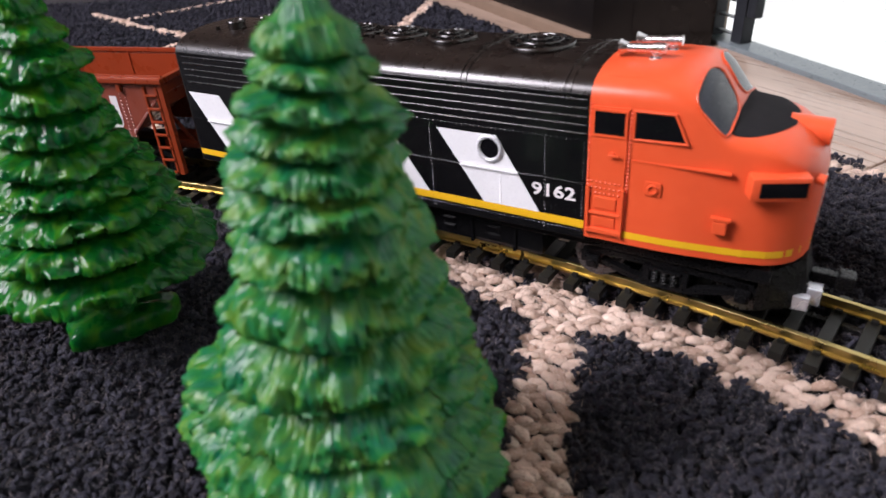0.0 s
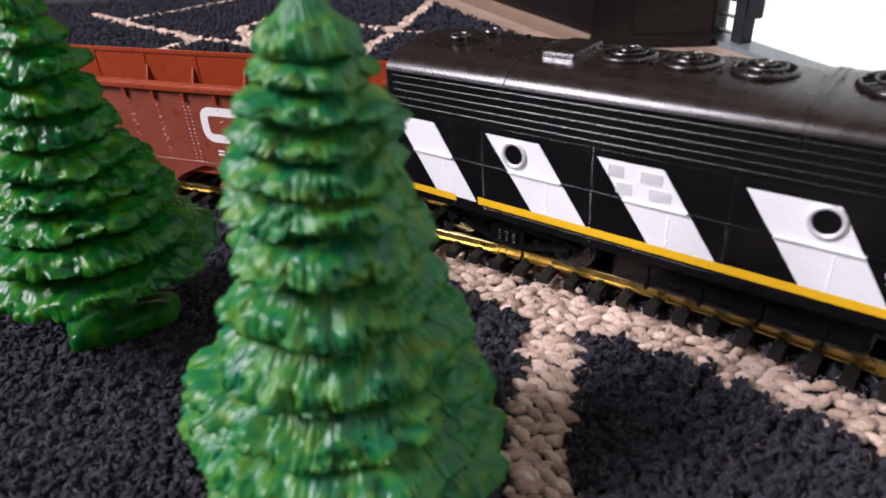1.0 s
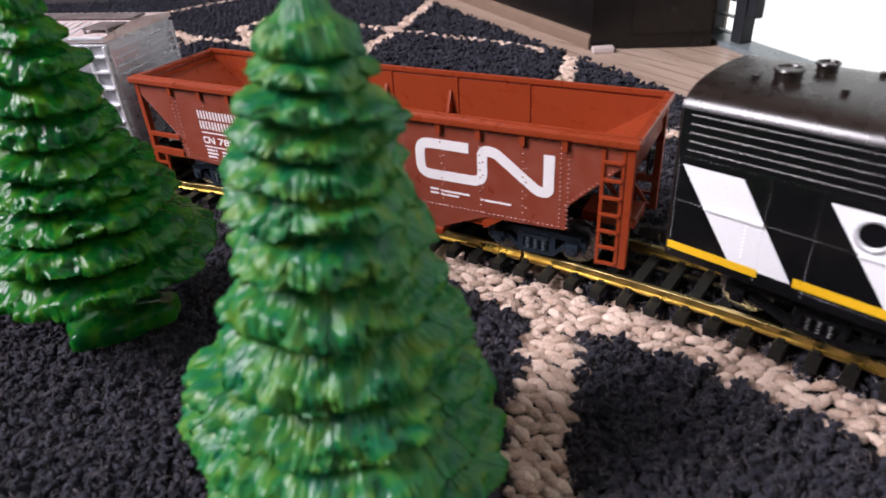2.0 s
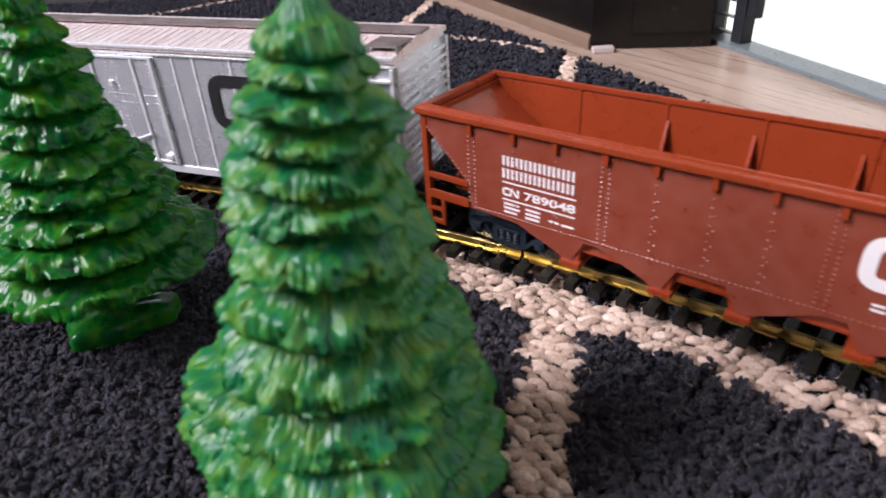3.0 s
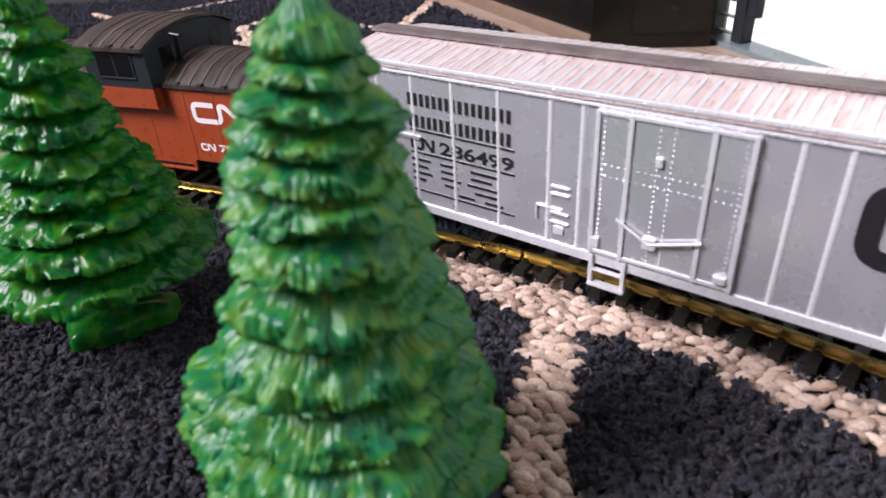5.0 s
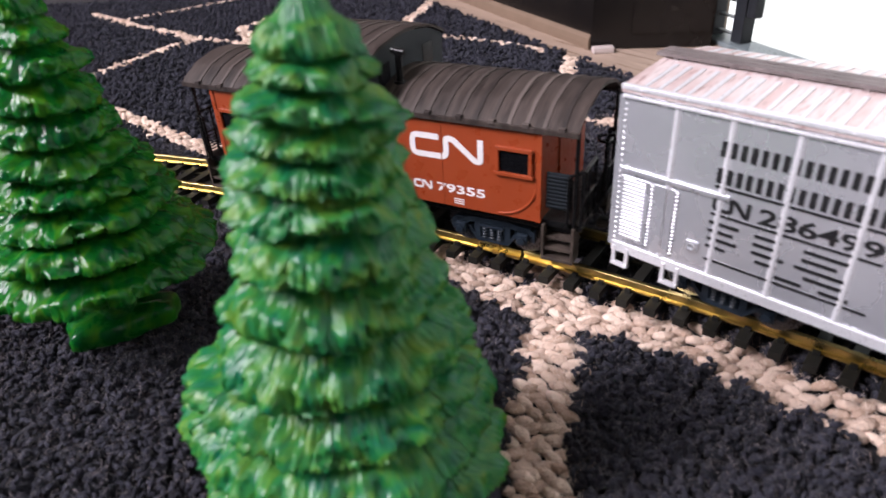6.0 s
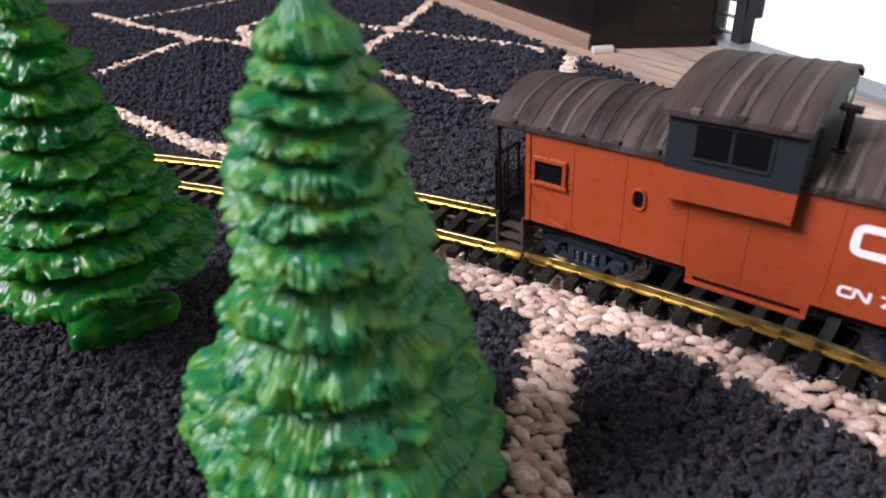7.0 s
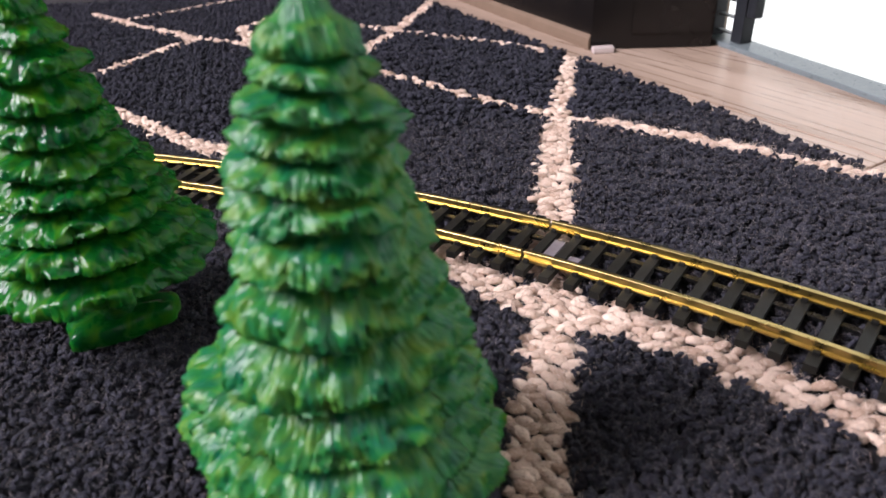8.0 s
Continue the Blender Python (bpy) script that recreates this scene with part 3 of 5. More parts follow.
        p("number_glass", gl, DARK_FILL, nb, "dark number board glass")
    p("marker_lamp", merged(rod((76, -9.0, 35.6), (76, -9.0, 37.6), 0.7), rod((79.8, -8.6, 32), (81.6, -8.9, 31.8), 1.1)), ORANGE, cab)
    p("lift_ring", merged(slab(50.0, 53.4, Y - 0.3, Y, 26.6, 29.8, 0.2), ring((51.7, Y - 0.4, 28.2), (0, 1, 0), 0.9, 0.28, 14, 6)), ORANGE, cab)
    p("lift_ring", merged(slab(64.0, 66.6, Y - 0.2, Y + 0.9, 20.6, 23.4, 0.2), slab(63.4, 67.2, Y - 0.2, Y + 0.9, 23.6, 24.2, 0.1)), ORANGE, cab)
    p("nose_emblem", merged(slab(81.5, 81.85, -3.2, 3.2, 20, 28.5, 0.1)), WHITE, cab, "white nose emblem plate")
    p("nose_emblem_bar", merged(slab(81.7, 82.0, -2.2, 2.2, 23.2, 25.6, 0.1)), DECAL_RED, cab)
    for y0, x0 in ((-4.6, 40.6), (2.4, 42.2)):
        horn = p("horn", merged(rod((x0, y0, 53.0), (x0 + 6.2, y0, 53.2), 0.95, n=16), rod((x0 + 0.4, y0, 53.0), (x0 - 1.4, y0, 53.0), 1.0, 1.7, n=20), rod((x0 + 5.4, y0, 53.2), (x0 + 8.0, y0, 53.3), 1.15, n=14),
                                rod((x0 + 6.0, y0, 53), (x0 + 6.0, y0, 51.2), 0.45, n=8), slab(x0 + 4.8, x0 + 7.2, y0 - 0.8, y0 + 0.8, 50.9, 51.5, 0.2)), CHROME, cab, "silver air horn", 45)
    p("cab_roof_grab", rod((40, -13.5, 49.6), (50, -13.5, 49.6), 0.2, n=6), ORANGE, cab)
    # below the frame
    tank = part("fuel_tank", merged(slab(-26, 26, -13, 13, 3.6, 12.6, 1.2)), BLACK, car, "black fuel tank under the frame")
    part("tank_ribs", merged(*[slab(x, x + 0.8, -13.4, 13.4, 3.4, 12.6, 0.1) for x in (-18, -6, 6, 18)], *[slab(x, x + 3.2, -13.5, -13, z, z + 0.7) for x in (-13, -2, 11) for z in (6, 8.2)]), BLACK, tank)
    part("underframe", slab(-85, 76, -13.5, 13.5, 10.2, 13.4, 0.3), DARK, car)
    part("pilot", merged(loft([[(74, -13.5, 12), (74, -14, 3.5), (74, 14, 3.5), (74, 13.5, 12)], [(81.5, -5, 13.5), (84, -6, 2.6), (84, 6, 2.6), (81.5, 5, 13.5)]])), DARK, car, "dark snow-plough pilot")
    part("hose_bracket", merged(slab(83, 86, -6, -2.4, 3.0, 7.0, 0.3), slab(80, 84, -8.4, -6.4, 2.6, 6.0, 0.3)), SILVER, car, "grey pilot step")
    for xc in (-55, 55):
        bogie(car, xc, 16.5, DARK, 5.6)
    coupler(car, -87, -1)
    coupler(car, 83, 1)
    part("tail_lamp", merged(slab(-88, -87, -16, -14.6, 30, 32.5, 0.3)), DECAL_RED, car, "small red rear lamp")
    return car


def hopper():
    car = thing("hopper_wagon", "empty red-brown open-top model hopper wagon with white lettering", "toy wagon")
    Y = -16.6
    prof = [(-75.8, 35.4), (75.8, 35.4), (75.8, 32.5), (61.6, 18.6), (61.6, 12.6), (46, 12.2), (41, 12.0), (26.5, 6.0), (23.5, 12.0), (19, 12.0), (4.8, 6.0), (1.5, 12.0),
            (-8.5, 12.0), (-11.6, 6.0), (-26.5, 12.0), (-30.2, 12.0), (-33.3, 6.0), (-48, 12.0), (-61.6, 12.6), (-61.6, 18.6), (-75.8, 32.5)]
    for s in (-1, 1):
        y0, y1 = (Y, Y + 1.0) if s < 0 else (-Y - 1.0, -Y)
        side = part("side_wall", side_prism(prof, y0, y1), RED_DUSTY if s < 0 else RED_OXIDE, car, "red-brown riveted side sheet with pale bloom")
        if s > 0:
            continue
        pts = []
        for xv in (-61, -26, 18.2, 61):
            for dx in (-0.9, 0.9):
                pts += [(xv + dx, Y, z) for z in np.arange(13.2, 35, 1.15)]
        for xv in (-49, -38, -15, -3.6, 7.2, 29.5, 40, 51):
            pts += [(xv, Y, z) for z in np.arange(13.2, 35, 1.9)] + [(xv + 0.8, Y, z) for z in np.arange(13.2, 30, 3.4)]
        pts += [(x, Y, 13.1) for x in np.arange(-60, 60, 1.15)] + [(x, Y, 34.6) for x in np.arange(-75, 75, 1.3)]
        pts += [(-61.6 - 14.2 * u, Y, 19.2 + 13.9 * u) for u in np.arange(0, 1, 0.06)] + [(61.6 + 14.2 * u, Y, 19.2 + 13.9 * u) for u in np.arange(0, 1, 0.06)]
        part("side_rivets", rivets(pts, 0.36), RED_DUSTY, side)
        for xv in (-61, -49, -38, -26, -15, -3.6, 7.2, 18.2, 29.5, 40, 51, 61):
            part("rim_bracket", side_prism([(xv - 0.6, 32.6), (xv + 0.6, 32.6), (xv + 0.6, 35.6), (xv - 0.6, 35.6)], Y - 0.9, Y), RED_OXIDE, side)
        for bar in letter_bars(8, -52, 26.6, 2.5, 19.4, Y - 0.02) + letter_bars(8, -52, 23.4, 2.5, 19.4, Y - 0.02):
            part("letter_bar", bar, DECAL_WHITE, side, "plain white bar")
        part("small_emblem", emblem(-52.0, -47.4, 18.8, 21.0, 0.52, Y - 0.02), DECAL_WHITE, side, "small white bent-band emblem")
        part("number", lettering("789048", -46.0, 18.8, 2.2, 13.4, Y - 0.02), DECAL_WHITE, side, "white number 789048")
        part("lettering_rule", merged(slab(-52, -32.6, Y - 0.05, Y, 22.1, 22.5), slab(-52, -32.6, Y - 0.05, Y, 17.6, 18.0)), DECAL_WHITE, side)
        part("small_print", merged(*[slab(-51.6 + dx, -51.6 + dx + w, Y - 0.04, Y, z, z + 0.6) for dx, w, z in ((0, 4.2, 16.4), (6, 4, 16.2), (0, 4.4, 15.3), (6, 4, 15.1), (0, 3.6, 14.2), (6, 3.8, 14.0), (12.4, 2.6, 14.9), (15.6, 3.2, 14.8))],
                                 *[slab(26 + dx, 26 + dx + w, Y - 0.04, Y, z, z + 0.55) for dx, w, z in ((0, 2.4, 17.2), (3, 8, 17.0), (0, 2.4, 16.1), (3, 5, 16.0), (14, 8, 16.4))]), DECAL_WHITE, side, "tiny white print, unreadable")
        part("emblem", emblem(22.4, 58.6, 20.2, 31.0, 2.6, Y - 0.02), DECAL_WHITE, side, "white bent-band emblem")
    for s in (-1, 1):
        x = s * 75.3
        part("end_sheet", loft([[(s * 76.0, -16.4, 35), (s * 76.0, 16.4, 35), (s * 76.0, 16.4, 32), (s * 76.0, -16.4, 32)], [(s * 40, -16.4, 10.6), (s * 40, 16.4, 10.6), (s * 40.5, 16.4, 8.6), (s * 40.5, -16.4, 8.6)]]), RED_OXIDE, car, "sloping red-brown end floor sheet")
        for q in (-1, 1):
            post = part("corner_post", merged(slab(s * 75.4 - 0.9, s * 75.4 + 0.9, q * 16.0 - 0.9, q * 16.0 + 0.9, 5.4, 35.4, 0.15)), RED_OXIDE, car, "red-brown end corner post")
            yq = q * 16.6
            if q < 0 and s > 0:
                part("ladder", merged(slab(69.2, 70.0, yq - 0.5, yq, 5.6, 34.4, 0.1), slab(73.6, 74.4, yq - 0.5, yq, 5.6, 34.4, 0.1), *[slab(69.6, 74.0, yq - 0.9, yq - 0.1, z, z + 0.7, 0.1) for z in (6.0, 10.2, 14.4, 18.6, 22.8, 27.0, 31.2)]), RED_OXIDE, car, "red-brown moulded side ladder")
            else:
                xs = sorted((s * 75.2, s * 62))
                part("end_brace", merged(slab(xs[0], xs[1], yq - 0.5, yq + 0.5, 18.4, 19.8, 0.15), slab(xs[0], xs[1], yq - 0.5, yq + 0.5, 12.6, 14.8, 0.15)), RED_OXIDE, car, "red-brown end brace bar")
                xs = sorted((s * 75.2, s * 70.2))
                part("corner_step", merged(slab(xs[0], xs[1], yq - 0.5, yq + 0.4, 5.2, 6.4, 0.1), slab(xs[0], xs[1], yq - 0.5, yq + 0.4, 9.0, 9.8, 0.1), slab(s * 70.4 - 0.5, s * 70.4 + 0.5, yq - 0.5, yq + 0.4, 5.2, 13, 0.1)), RED_OXIDE, car)
        part("end_plate", slab(min(s * 74.4, s * 75.6), max(s * 74.4, s * 75.6), -15.6, 15.6, 28, 35.2), RED_OXIDE, car)
        part("end_sill", slab(min(s * 62, s * 75.4), max(s * 62, s * 75.4), -5, 5, 9.8, 12.4, 0.2), RED_OXIDE, car)
        for y in (-6, 6):
            part("end_strut", merged(rod((s * 75, y, 12), (s * 66, y, 24.5), 0.7, n=8)), RED_OXIDE, car)
        coupler(car, s * 75.5, s)
    part("brake_wheel", merged(ring((76.8, -3, 27), (1, 0, 0), 3.0, 0.4, 20, 6), *[rod((76.8, -3, 27), (76.8, -3 + 3 * math.cos(a), 27 + 3 * math.sin(a)), 0.25, n=5) for a in (0.4, 1.97, 3.54, 5.1)]), DARK, car, "dark brake wheel")
    rim = part("rim", merged(slab(-77.2, 77.2, -18.0, -16.0, 35.3, 37.0, 0.35), slab(-77.2, 77.2, 16.0, 18.0, 35.3, 37.0, 0.35)), RED_OXIDE, car, "red-brown top rim flange")
    part("rim_end", merged(slab(-77.2, -75.2, -16.0, 16.0, 35.3, 36.98, 0.35)), RED_OXIDE, rim)
    part("rim_end", merged(slab(75.2, 77.2, -16.0, 16.0, 35.3, 36.98, 0.35)), RED_OXIDE, rim)
    part("rim_lip", merged(slab(-76.4, 76.4, -16.2, -15.5, 36.0, 37.5, 0.2), slab(-76.4, 76.4, 15.5, 16.2, 36.0, 37.5, 0.2)), RED_OXIDE, rim)
    for xv in (-25.5, -5.5, 16.0):
        for q in (-1, 1):
            part("inside_gusset", end_prism([(q * 15.6, 20), (q * 11.0, 20), (q * 15.4, 32.0)], xv - 0.4, xv + 0.4), RED_OXIDE, car)
    for xv in (-49, -26, -3.6, 18.2, 40):
        part("inside_seam", slab(xv - 0.3, xv + 0.3, 15.35, 15.62, 12, 36), RED_OXIDE, car)
    part("floor_ridge", merged(end_prism([(-15.6, 9), (15.6, 9), (15.6, 9.6), (-15.6, 9.6)], -41, 41), side_prism([(-12, 9), (4, 9), (-4, 17)], -15.6, 15.6)), RED_OXIDE, car)
    for a, b in ((-48, -30.2), (-26.5, -8.5), (1.5, 19), (23.5, 41)):
        tip = -33.3 if a < -40 else -11.6 if a < 0 else 4.8 if a < 10 else 26.5
        part("discharge_chute", merged(side_prism([(a + 3, 11.8), (b - 0.5, 11.8), (tip + 2.0, 6.0), (tip - 2.0, 6.0)] if tip < 0 else [(a + 0.5, 11.8), (b - 3, 11.8), (tip + 2.0, 6.0), (tip - 2.0, 6.0)], -16.2, 16.2),
                                       slab(tip - 2.4, tip + 2.8, -17.6, 17.6, 5.0, 6.6, 0.3)), RED_OXIDE, car, "red-brown discharge chute")
    part("centre_sill", slab(-62, 62, -3, 3, 8.6, 11.4, 0.2), DARK, car)
    for xc in (-53, 53):
        bogie(car, xc, 9.6, TRUCK_BLUE)
    return car


def reefer():
    car = thing("refrigerator_wagon", "silver model refrigerator wagon with raised ribs and black lettering", "toy wagon")
    Y = -17.2
    body = part("body", slab(-88.2, 88.2, -17.2, 17.2, 11.0, 47.2, 0.3), SILVER, car, "silver painted box body")
    # roof: low pitch with cross ribs
    pk = 50.6
    roof = part("roof", end_prism([(-18.0, 47.0), (18.0, 47.0), (18.0, 48.4), (0, pk), (-18.0, 48.4)], -88.6, 88.6), SILVER_ROOF, car, "silver roof with pinkish streaks")
    for x in np.arange(-84, 78, 2.95):
        for q in (-1, 1):
            part("roof_rib", end_prism([(q * 17.4, 48.45), (q * 17.4, 48.66), (q * 5.0, pk - 0.36), (q * 5.0, pk - 0.7)], x - 0.42, x + 0.42), SILVER_LIGHT, roof)
    part("running_board", merged(slab(-90, 90, -2.9, 2.9, 50.7, 51.2), *[slab(x, x + 1.0, -2.8, 2.8, 50.0, 50.7) for x in np.arange(-86, 90, 12)]), BOARD_GREY, roof, "grey roof running board")
    for y in (-2.0, 0, 2.0):
        part("board_plank", slab(-90, 90, y - 0.85, y + 0.85, 51.2, 51.45), BOARD_GREY, roof)
    for x0 in [79.5]:
        part("roof_platform", merged(slab(x0, x0 + 9, -14.5, -5.0, 49.9, 50.4, 0.1), *[slab(x0 + u, x0 + u + 0.6, -15, -14.4, 48.4, 50.4) for u in (0.8, 8.6)]), BOARD_GREY, roof, "grey slatted corner platform")
        for y in np.arange(-14.2, -5.4, 1.1):
            part("platform_slat", slab(x0 + 0.5, x0 + 8.5, y, y + 0.5, 50.4, 50.6), BOARD_GREY, roof)
    part("eave", merged(slab(-88.8, 88.8, -18.2, -17.0, 47.6, 48.7, 0.25)), SILVER_LIGHT, body, "bright silver eave strip")
    part("eave", merged(slab(-88.6, 88.6, -17.75, -17.1, 45.7, 46.5, 0.2)), SILVER_LIGHT, body, "bright silver eave strip")
    part("side_sill", merged(slab(-88.2, 88.2, -17.7, -17.1, 10.0, 12.3, 0.2)), SILVER_LIGHT, body, "bright silver side sill")
    part("eave_rivets", rivets([(x, -17.75, 46.1) for x in np.arange(-86, 87, 1.6)] + [(x, -18.2, 48.0) for x in np.arange(-84, 87, 9.5)], 0.28), SILVER_LIGHT, body)
    # ribs take a paler silver than the body to imitate their sheen
    for x in (-76.5, -65.5, -53.6, -41, -28, -20.5, 20, 27.3, 39.6, 51.7, 63.8, 76.0):
        part("side_rib", loft([[(x - 0.7, Y, z), (x - 0.22, Y - 0.3, z), (x + 0.22, Y - 0.3, z), (x + 0.7, Y, z)] for z in (12.2, 45.7)]), SILVER_LIGHT, body, "raised silver side rib, coloured paler for its sheen")
    door = part("plug_door", slab(-17.6, 13.2, Y - 0.7, Y, 13.0, 45.2, 0.25), SILVER, car, "riveted silver plug door")
    for x in (-17.0, -10.1, 5.6, 12.6):
        part("door_bar", slab(x - 0.5, x + 0.5, Y - 1.2, Y - 0.6, 12.8, 45.4, 0.15), SILVER_LIGHT, door)
    for z in (13.0, 44.6):
        part("door_bar", slab(-17.6, 13.2, Y - 1.1, Y - 0.6, z, z + 0.8, 0.15), SILVER_LIGHT, door)
    pts = [(x, Y - 0.75, z) for x in (-15.6, -4.4, -1.6, 11.2) for z in np.arange(14.5, 44.5, 1.15)] + [(x, Y - 0.75, z) for z in (31.5, 34.0) for x in np.arange(-16.4, 12.6, 1.4)]
    part("door_rivets", rivets(pts, 0.24), SILVER_RIB, door)
    for a, b in (((-11.4, 22.9), (-4.0, 18.9)), ((-4.0, 18.9), (6.4, 22.2)), ((-4.0, 18.9), (-1.5, 19.6))):
        part("locking_rod", rod((a[0], Y - 1.6, a[1]), (b[0], Y - 1.6, b[1]), 0.35, n=8), SILVER_LIGHT, door, "silver door locking lever")
    part("door_latch", merged(slab(-5.4, -2.6, Y - 1.7, Y - 0.7, 17.6, 20.2, 0.3), slab(9.4, 12, Y - 1.8, Y - 0.7, 14.4, 16, 0.3), slab(-4.6, -3.2, Y - 1.4, Y - 0.7, 36, 38, 0.3), slab(-17.2, -15, Y - 1.4, Y - 0.7, 14.5, 17, 0.3)), SILVER_LIGHT, door)
    part("door_step", merged(slab(-17.0, -16.0, Y - 1.2, Y, 5.0, 12.5, 0.2), slab(-9.4, -8.4, Y - 1.2, Y, 5.0, 12.5, 0.2), slab(-17.0, -8.4, Y - 1.4, Y + 0.4, 4.4, 5.4, 0.2), slab(-17.0, -8.4, Y - 1.2, Y, 8.4, 9.0, 0.2)), SILVER_LIGHT, car, "silver stirrup step")
    lad = part("ladder", merged(slab(81.4, 82.4, Y - 0.9, Y, 11, 45.6, 0.15), slab(87.3, 88.3, Y - 0.9, Y, 11, 45.6, 0.15)), SILVER_LIGHT, car, "silver side ladder")
    for z in (12.4, 17.2, 22.2, 27.6, 32.9, 38.0, 42.6):
        part("rung", slab(82.2, 87.5, Y - 1.3, Y - 0.1, z - 0.35, z + 0.35, 0.12), SILVER_LIGHT, lad)
    for x0, w in ((82.0, 6.0), (-87.8, 4.2), (-75.6, 4.2)):
        part("stirrup", merged(slab(x0, x0 + 0.9, Y - 0.7, Y, 6.8, 11.4, 0.15), slab(x0 + w - 0.9, x0 + w, Y - 0.7, Y, 6.8, 11.4, 0.15), slab(x0, x0 + w, Y - 0.9, Y + 0.2, 6.4, 7.3, 0.15)), SILVER_LIGHT, car, "silver stirrup step")
    part("corner_rivets", rivets([(88.0, Y - 0.05, z) for z in np.arange(12, 45.5, 1.25)] + [(-87.7, Y - 0.05, z) for z in np.arange(12, 45.5, 1.25)] + [(-79.8, Y - 0.3, z) for z in np.arange(14, 28.5, 0.9)] + [(-74.2, Y - 0.3, z) for z in np.arange(14, 28.5, 0.9)], 0.32), SILVER_LIGHT, body)
    # end with diagonal-looking corrugations
    for s in (-1, 1):
        part("end_corrugation", merged(*[end_prism([(-16.4, z), (16.4, z), (16.4, z + 1.0), (-16.4, z + 1.0)], min(s * 88.1, s * 89.2), max(s * 88.1, s * 89.2)) for z in np.arange(13, 45, 2.5)]), SILVER, body, "corrugated silver end sheet")
        for q in (-16.4, 16.4):
            part("corner_post", slab(min(s * 88.1, s * 89.4), max(s * 88.1, s * 89.4), q - 0.8, q + 0.8, 11, 46, 0.2), SILVER, body)
        coupler(car, s * 88, s)
    # equipment bay at the trailing end
    bay = part("equipment_panel", merged(slab(-87.6, -63.8, Y - 0.6, Y, 29.8, 30.8, 0.2), slab(-87.2, -80.4, Y - 0.3, Y, 13.2, 28.8, 0.1), slab(-79.4, -74.6, Y - 0.3, Y, 13.2, 28.8, 0.1)), SILVER, body, "silver equipment panels under a belt rail")
    part("grille", merged(*[slab(-86.4, -81.4, Y - 0.62, Y - 0.2, z, z + 0.45) for z in np.arange(14.2, 28, 0.85)]), SILVER_LIGHT, bay, "bright louvred grille")
    part("small_box", merged(slab(-71, -68.4, Y - 0.4, Y, 16.4, 18.8, 0.15), ring((-69.7, Y - 0.45, 17.6), (0, 1, 0), 0.7, 0.2, 12, 5)), SILVER, bay)
    part("card_holder", merged(*[slab(-27.5, -23, Y - 0.5, Y, z, z + 0.35) for z in (26, 24.2, 19.5, 17.2)], slab(-31, -24.5, Y - 0.5, Y, 20.5, 20.9), slab(-31, -30.6, Y - 0.5, Y, 17.4, 20.9), slab(-26.5, -24, Y - 0.4, Y, 14.5, 16.4, 0.15)), SILVER_LIGHT, body)
    D = Y - 0.12
    part("emblem", emblem(30.4, 74.0, 25.4, 41.4, 3.5, Y - 0.27), DECAL_BLACK, body, "large black bent-band emblem")
    part("type_lettering", lettering("REFRIGERATOR", 46.0, 17.0, 2.7, 27.8, Y - 0.27, 0.010), DECAL_BLACK, body, "black lettering REFRIGERATOR")
    for bar in letter_bars(8, -67, 38.4, 3.1, 30.0, D) + letter_bars(8, -67, 33.0, 3.1, 30.0, D):
        part("letter_bar", bar, DECAL_BLACK, body, "plain black bar")
    part("small_emblem", emblem(-67, -59.6, 27.0, 30.4, 0.8, D + 0.04), DECAL_BLACK, body, "small black bent-band emblem")
    part("number", lettering("286499", -58.0, 27.0, 3.4, 21.0, D + 0.04), DECAL_BLACK, body, "black number 286499")
    part("lettering_rule", merged(*[slab(-67, -36.8, D - 0.04, Y, z, z + 0.55) for z in (31.9, 26.0, 15.6)]), DECAL_BLACK, body)
    part("small_print", merged(*[slab(-67 + dx, -67 + dx + w, D - 0.02, Y, z, z + 0.75) for dx, w, z in ((0, 6, 24), (9, 5, 24), (18, 8, 24), (0, 5, 22.2), (9, 5, 22.2), (18, 6, 22.2), (0, 6, 20.4), (9, 6, 20.4), (17, 9, 20.4), (0, 4, 18.6), (10, 4, 18.6), (19, 7, 18.6), (14, 5, 16.8), (22, 5, 16.8))]), DECAL_BLACK, body, "tiny black print, unreadable")
    part("underframe", merged(slab(-86, 86, -12, 12, 8.6, 11.0, 0.2), slab(-20, 6, -9, 9, 4.5, 9, 0.6)), DARK, car, "dark underframe")
    for xc in (-63, 63):
        bogie(car, xc, 9.6, TRUCK_BLUE)
    return car


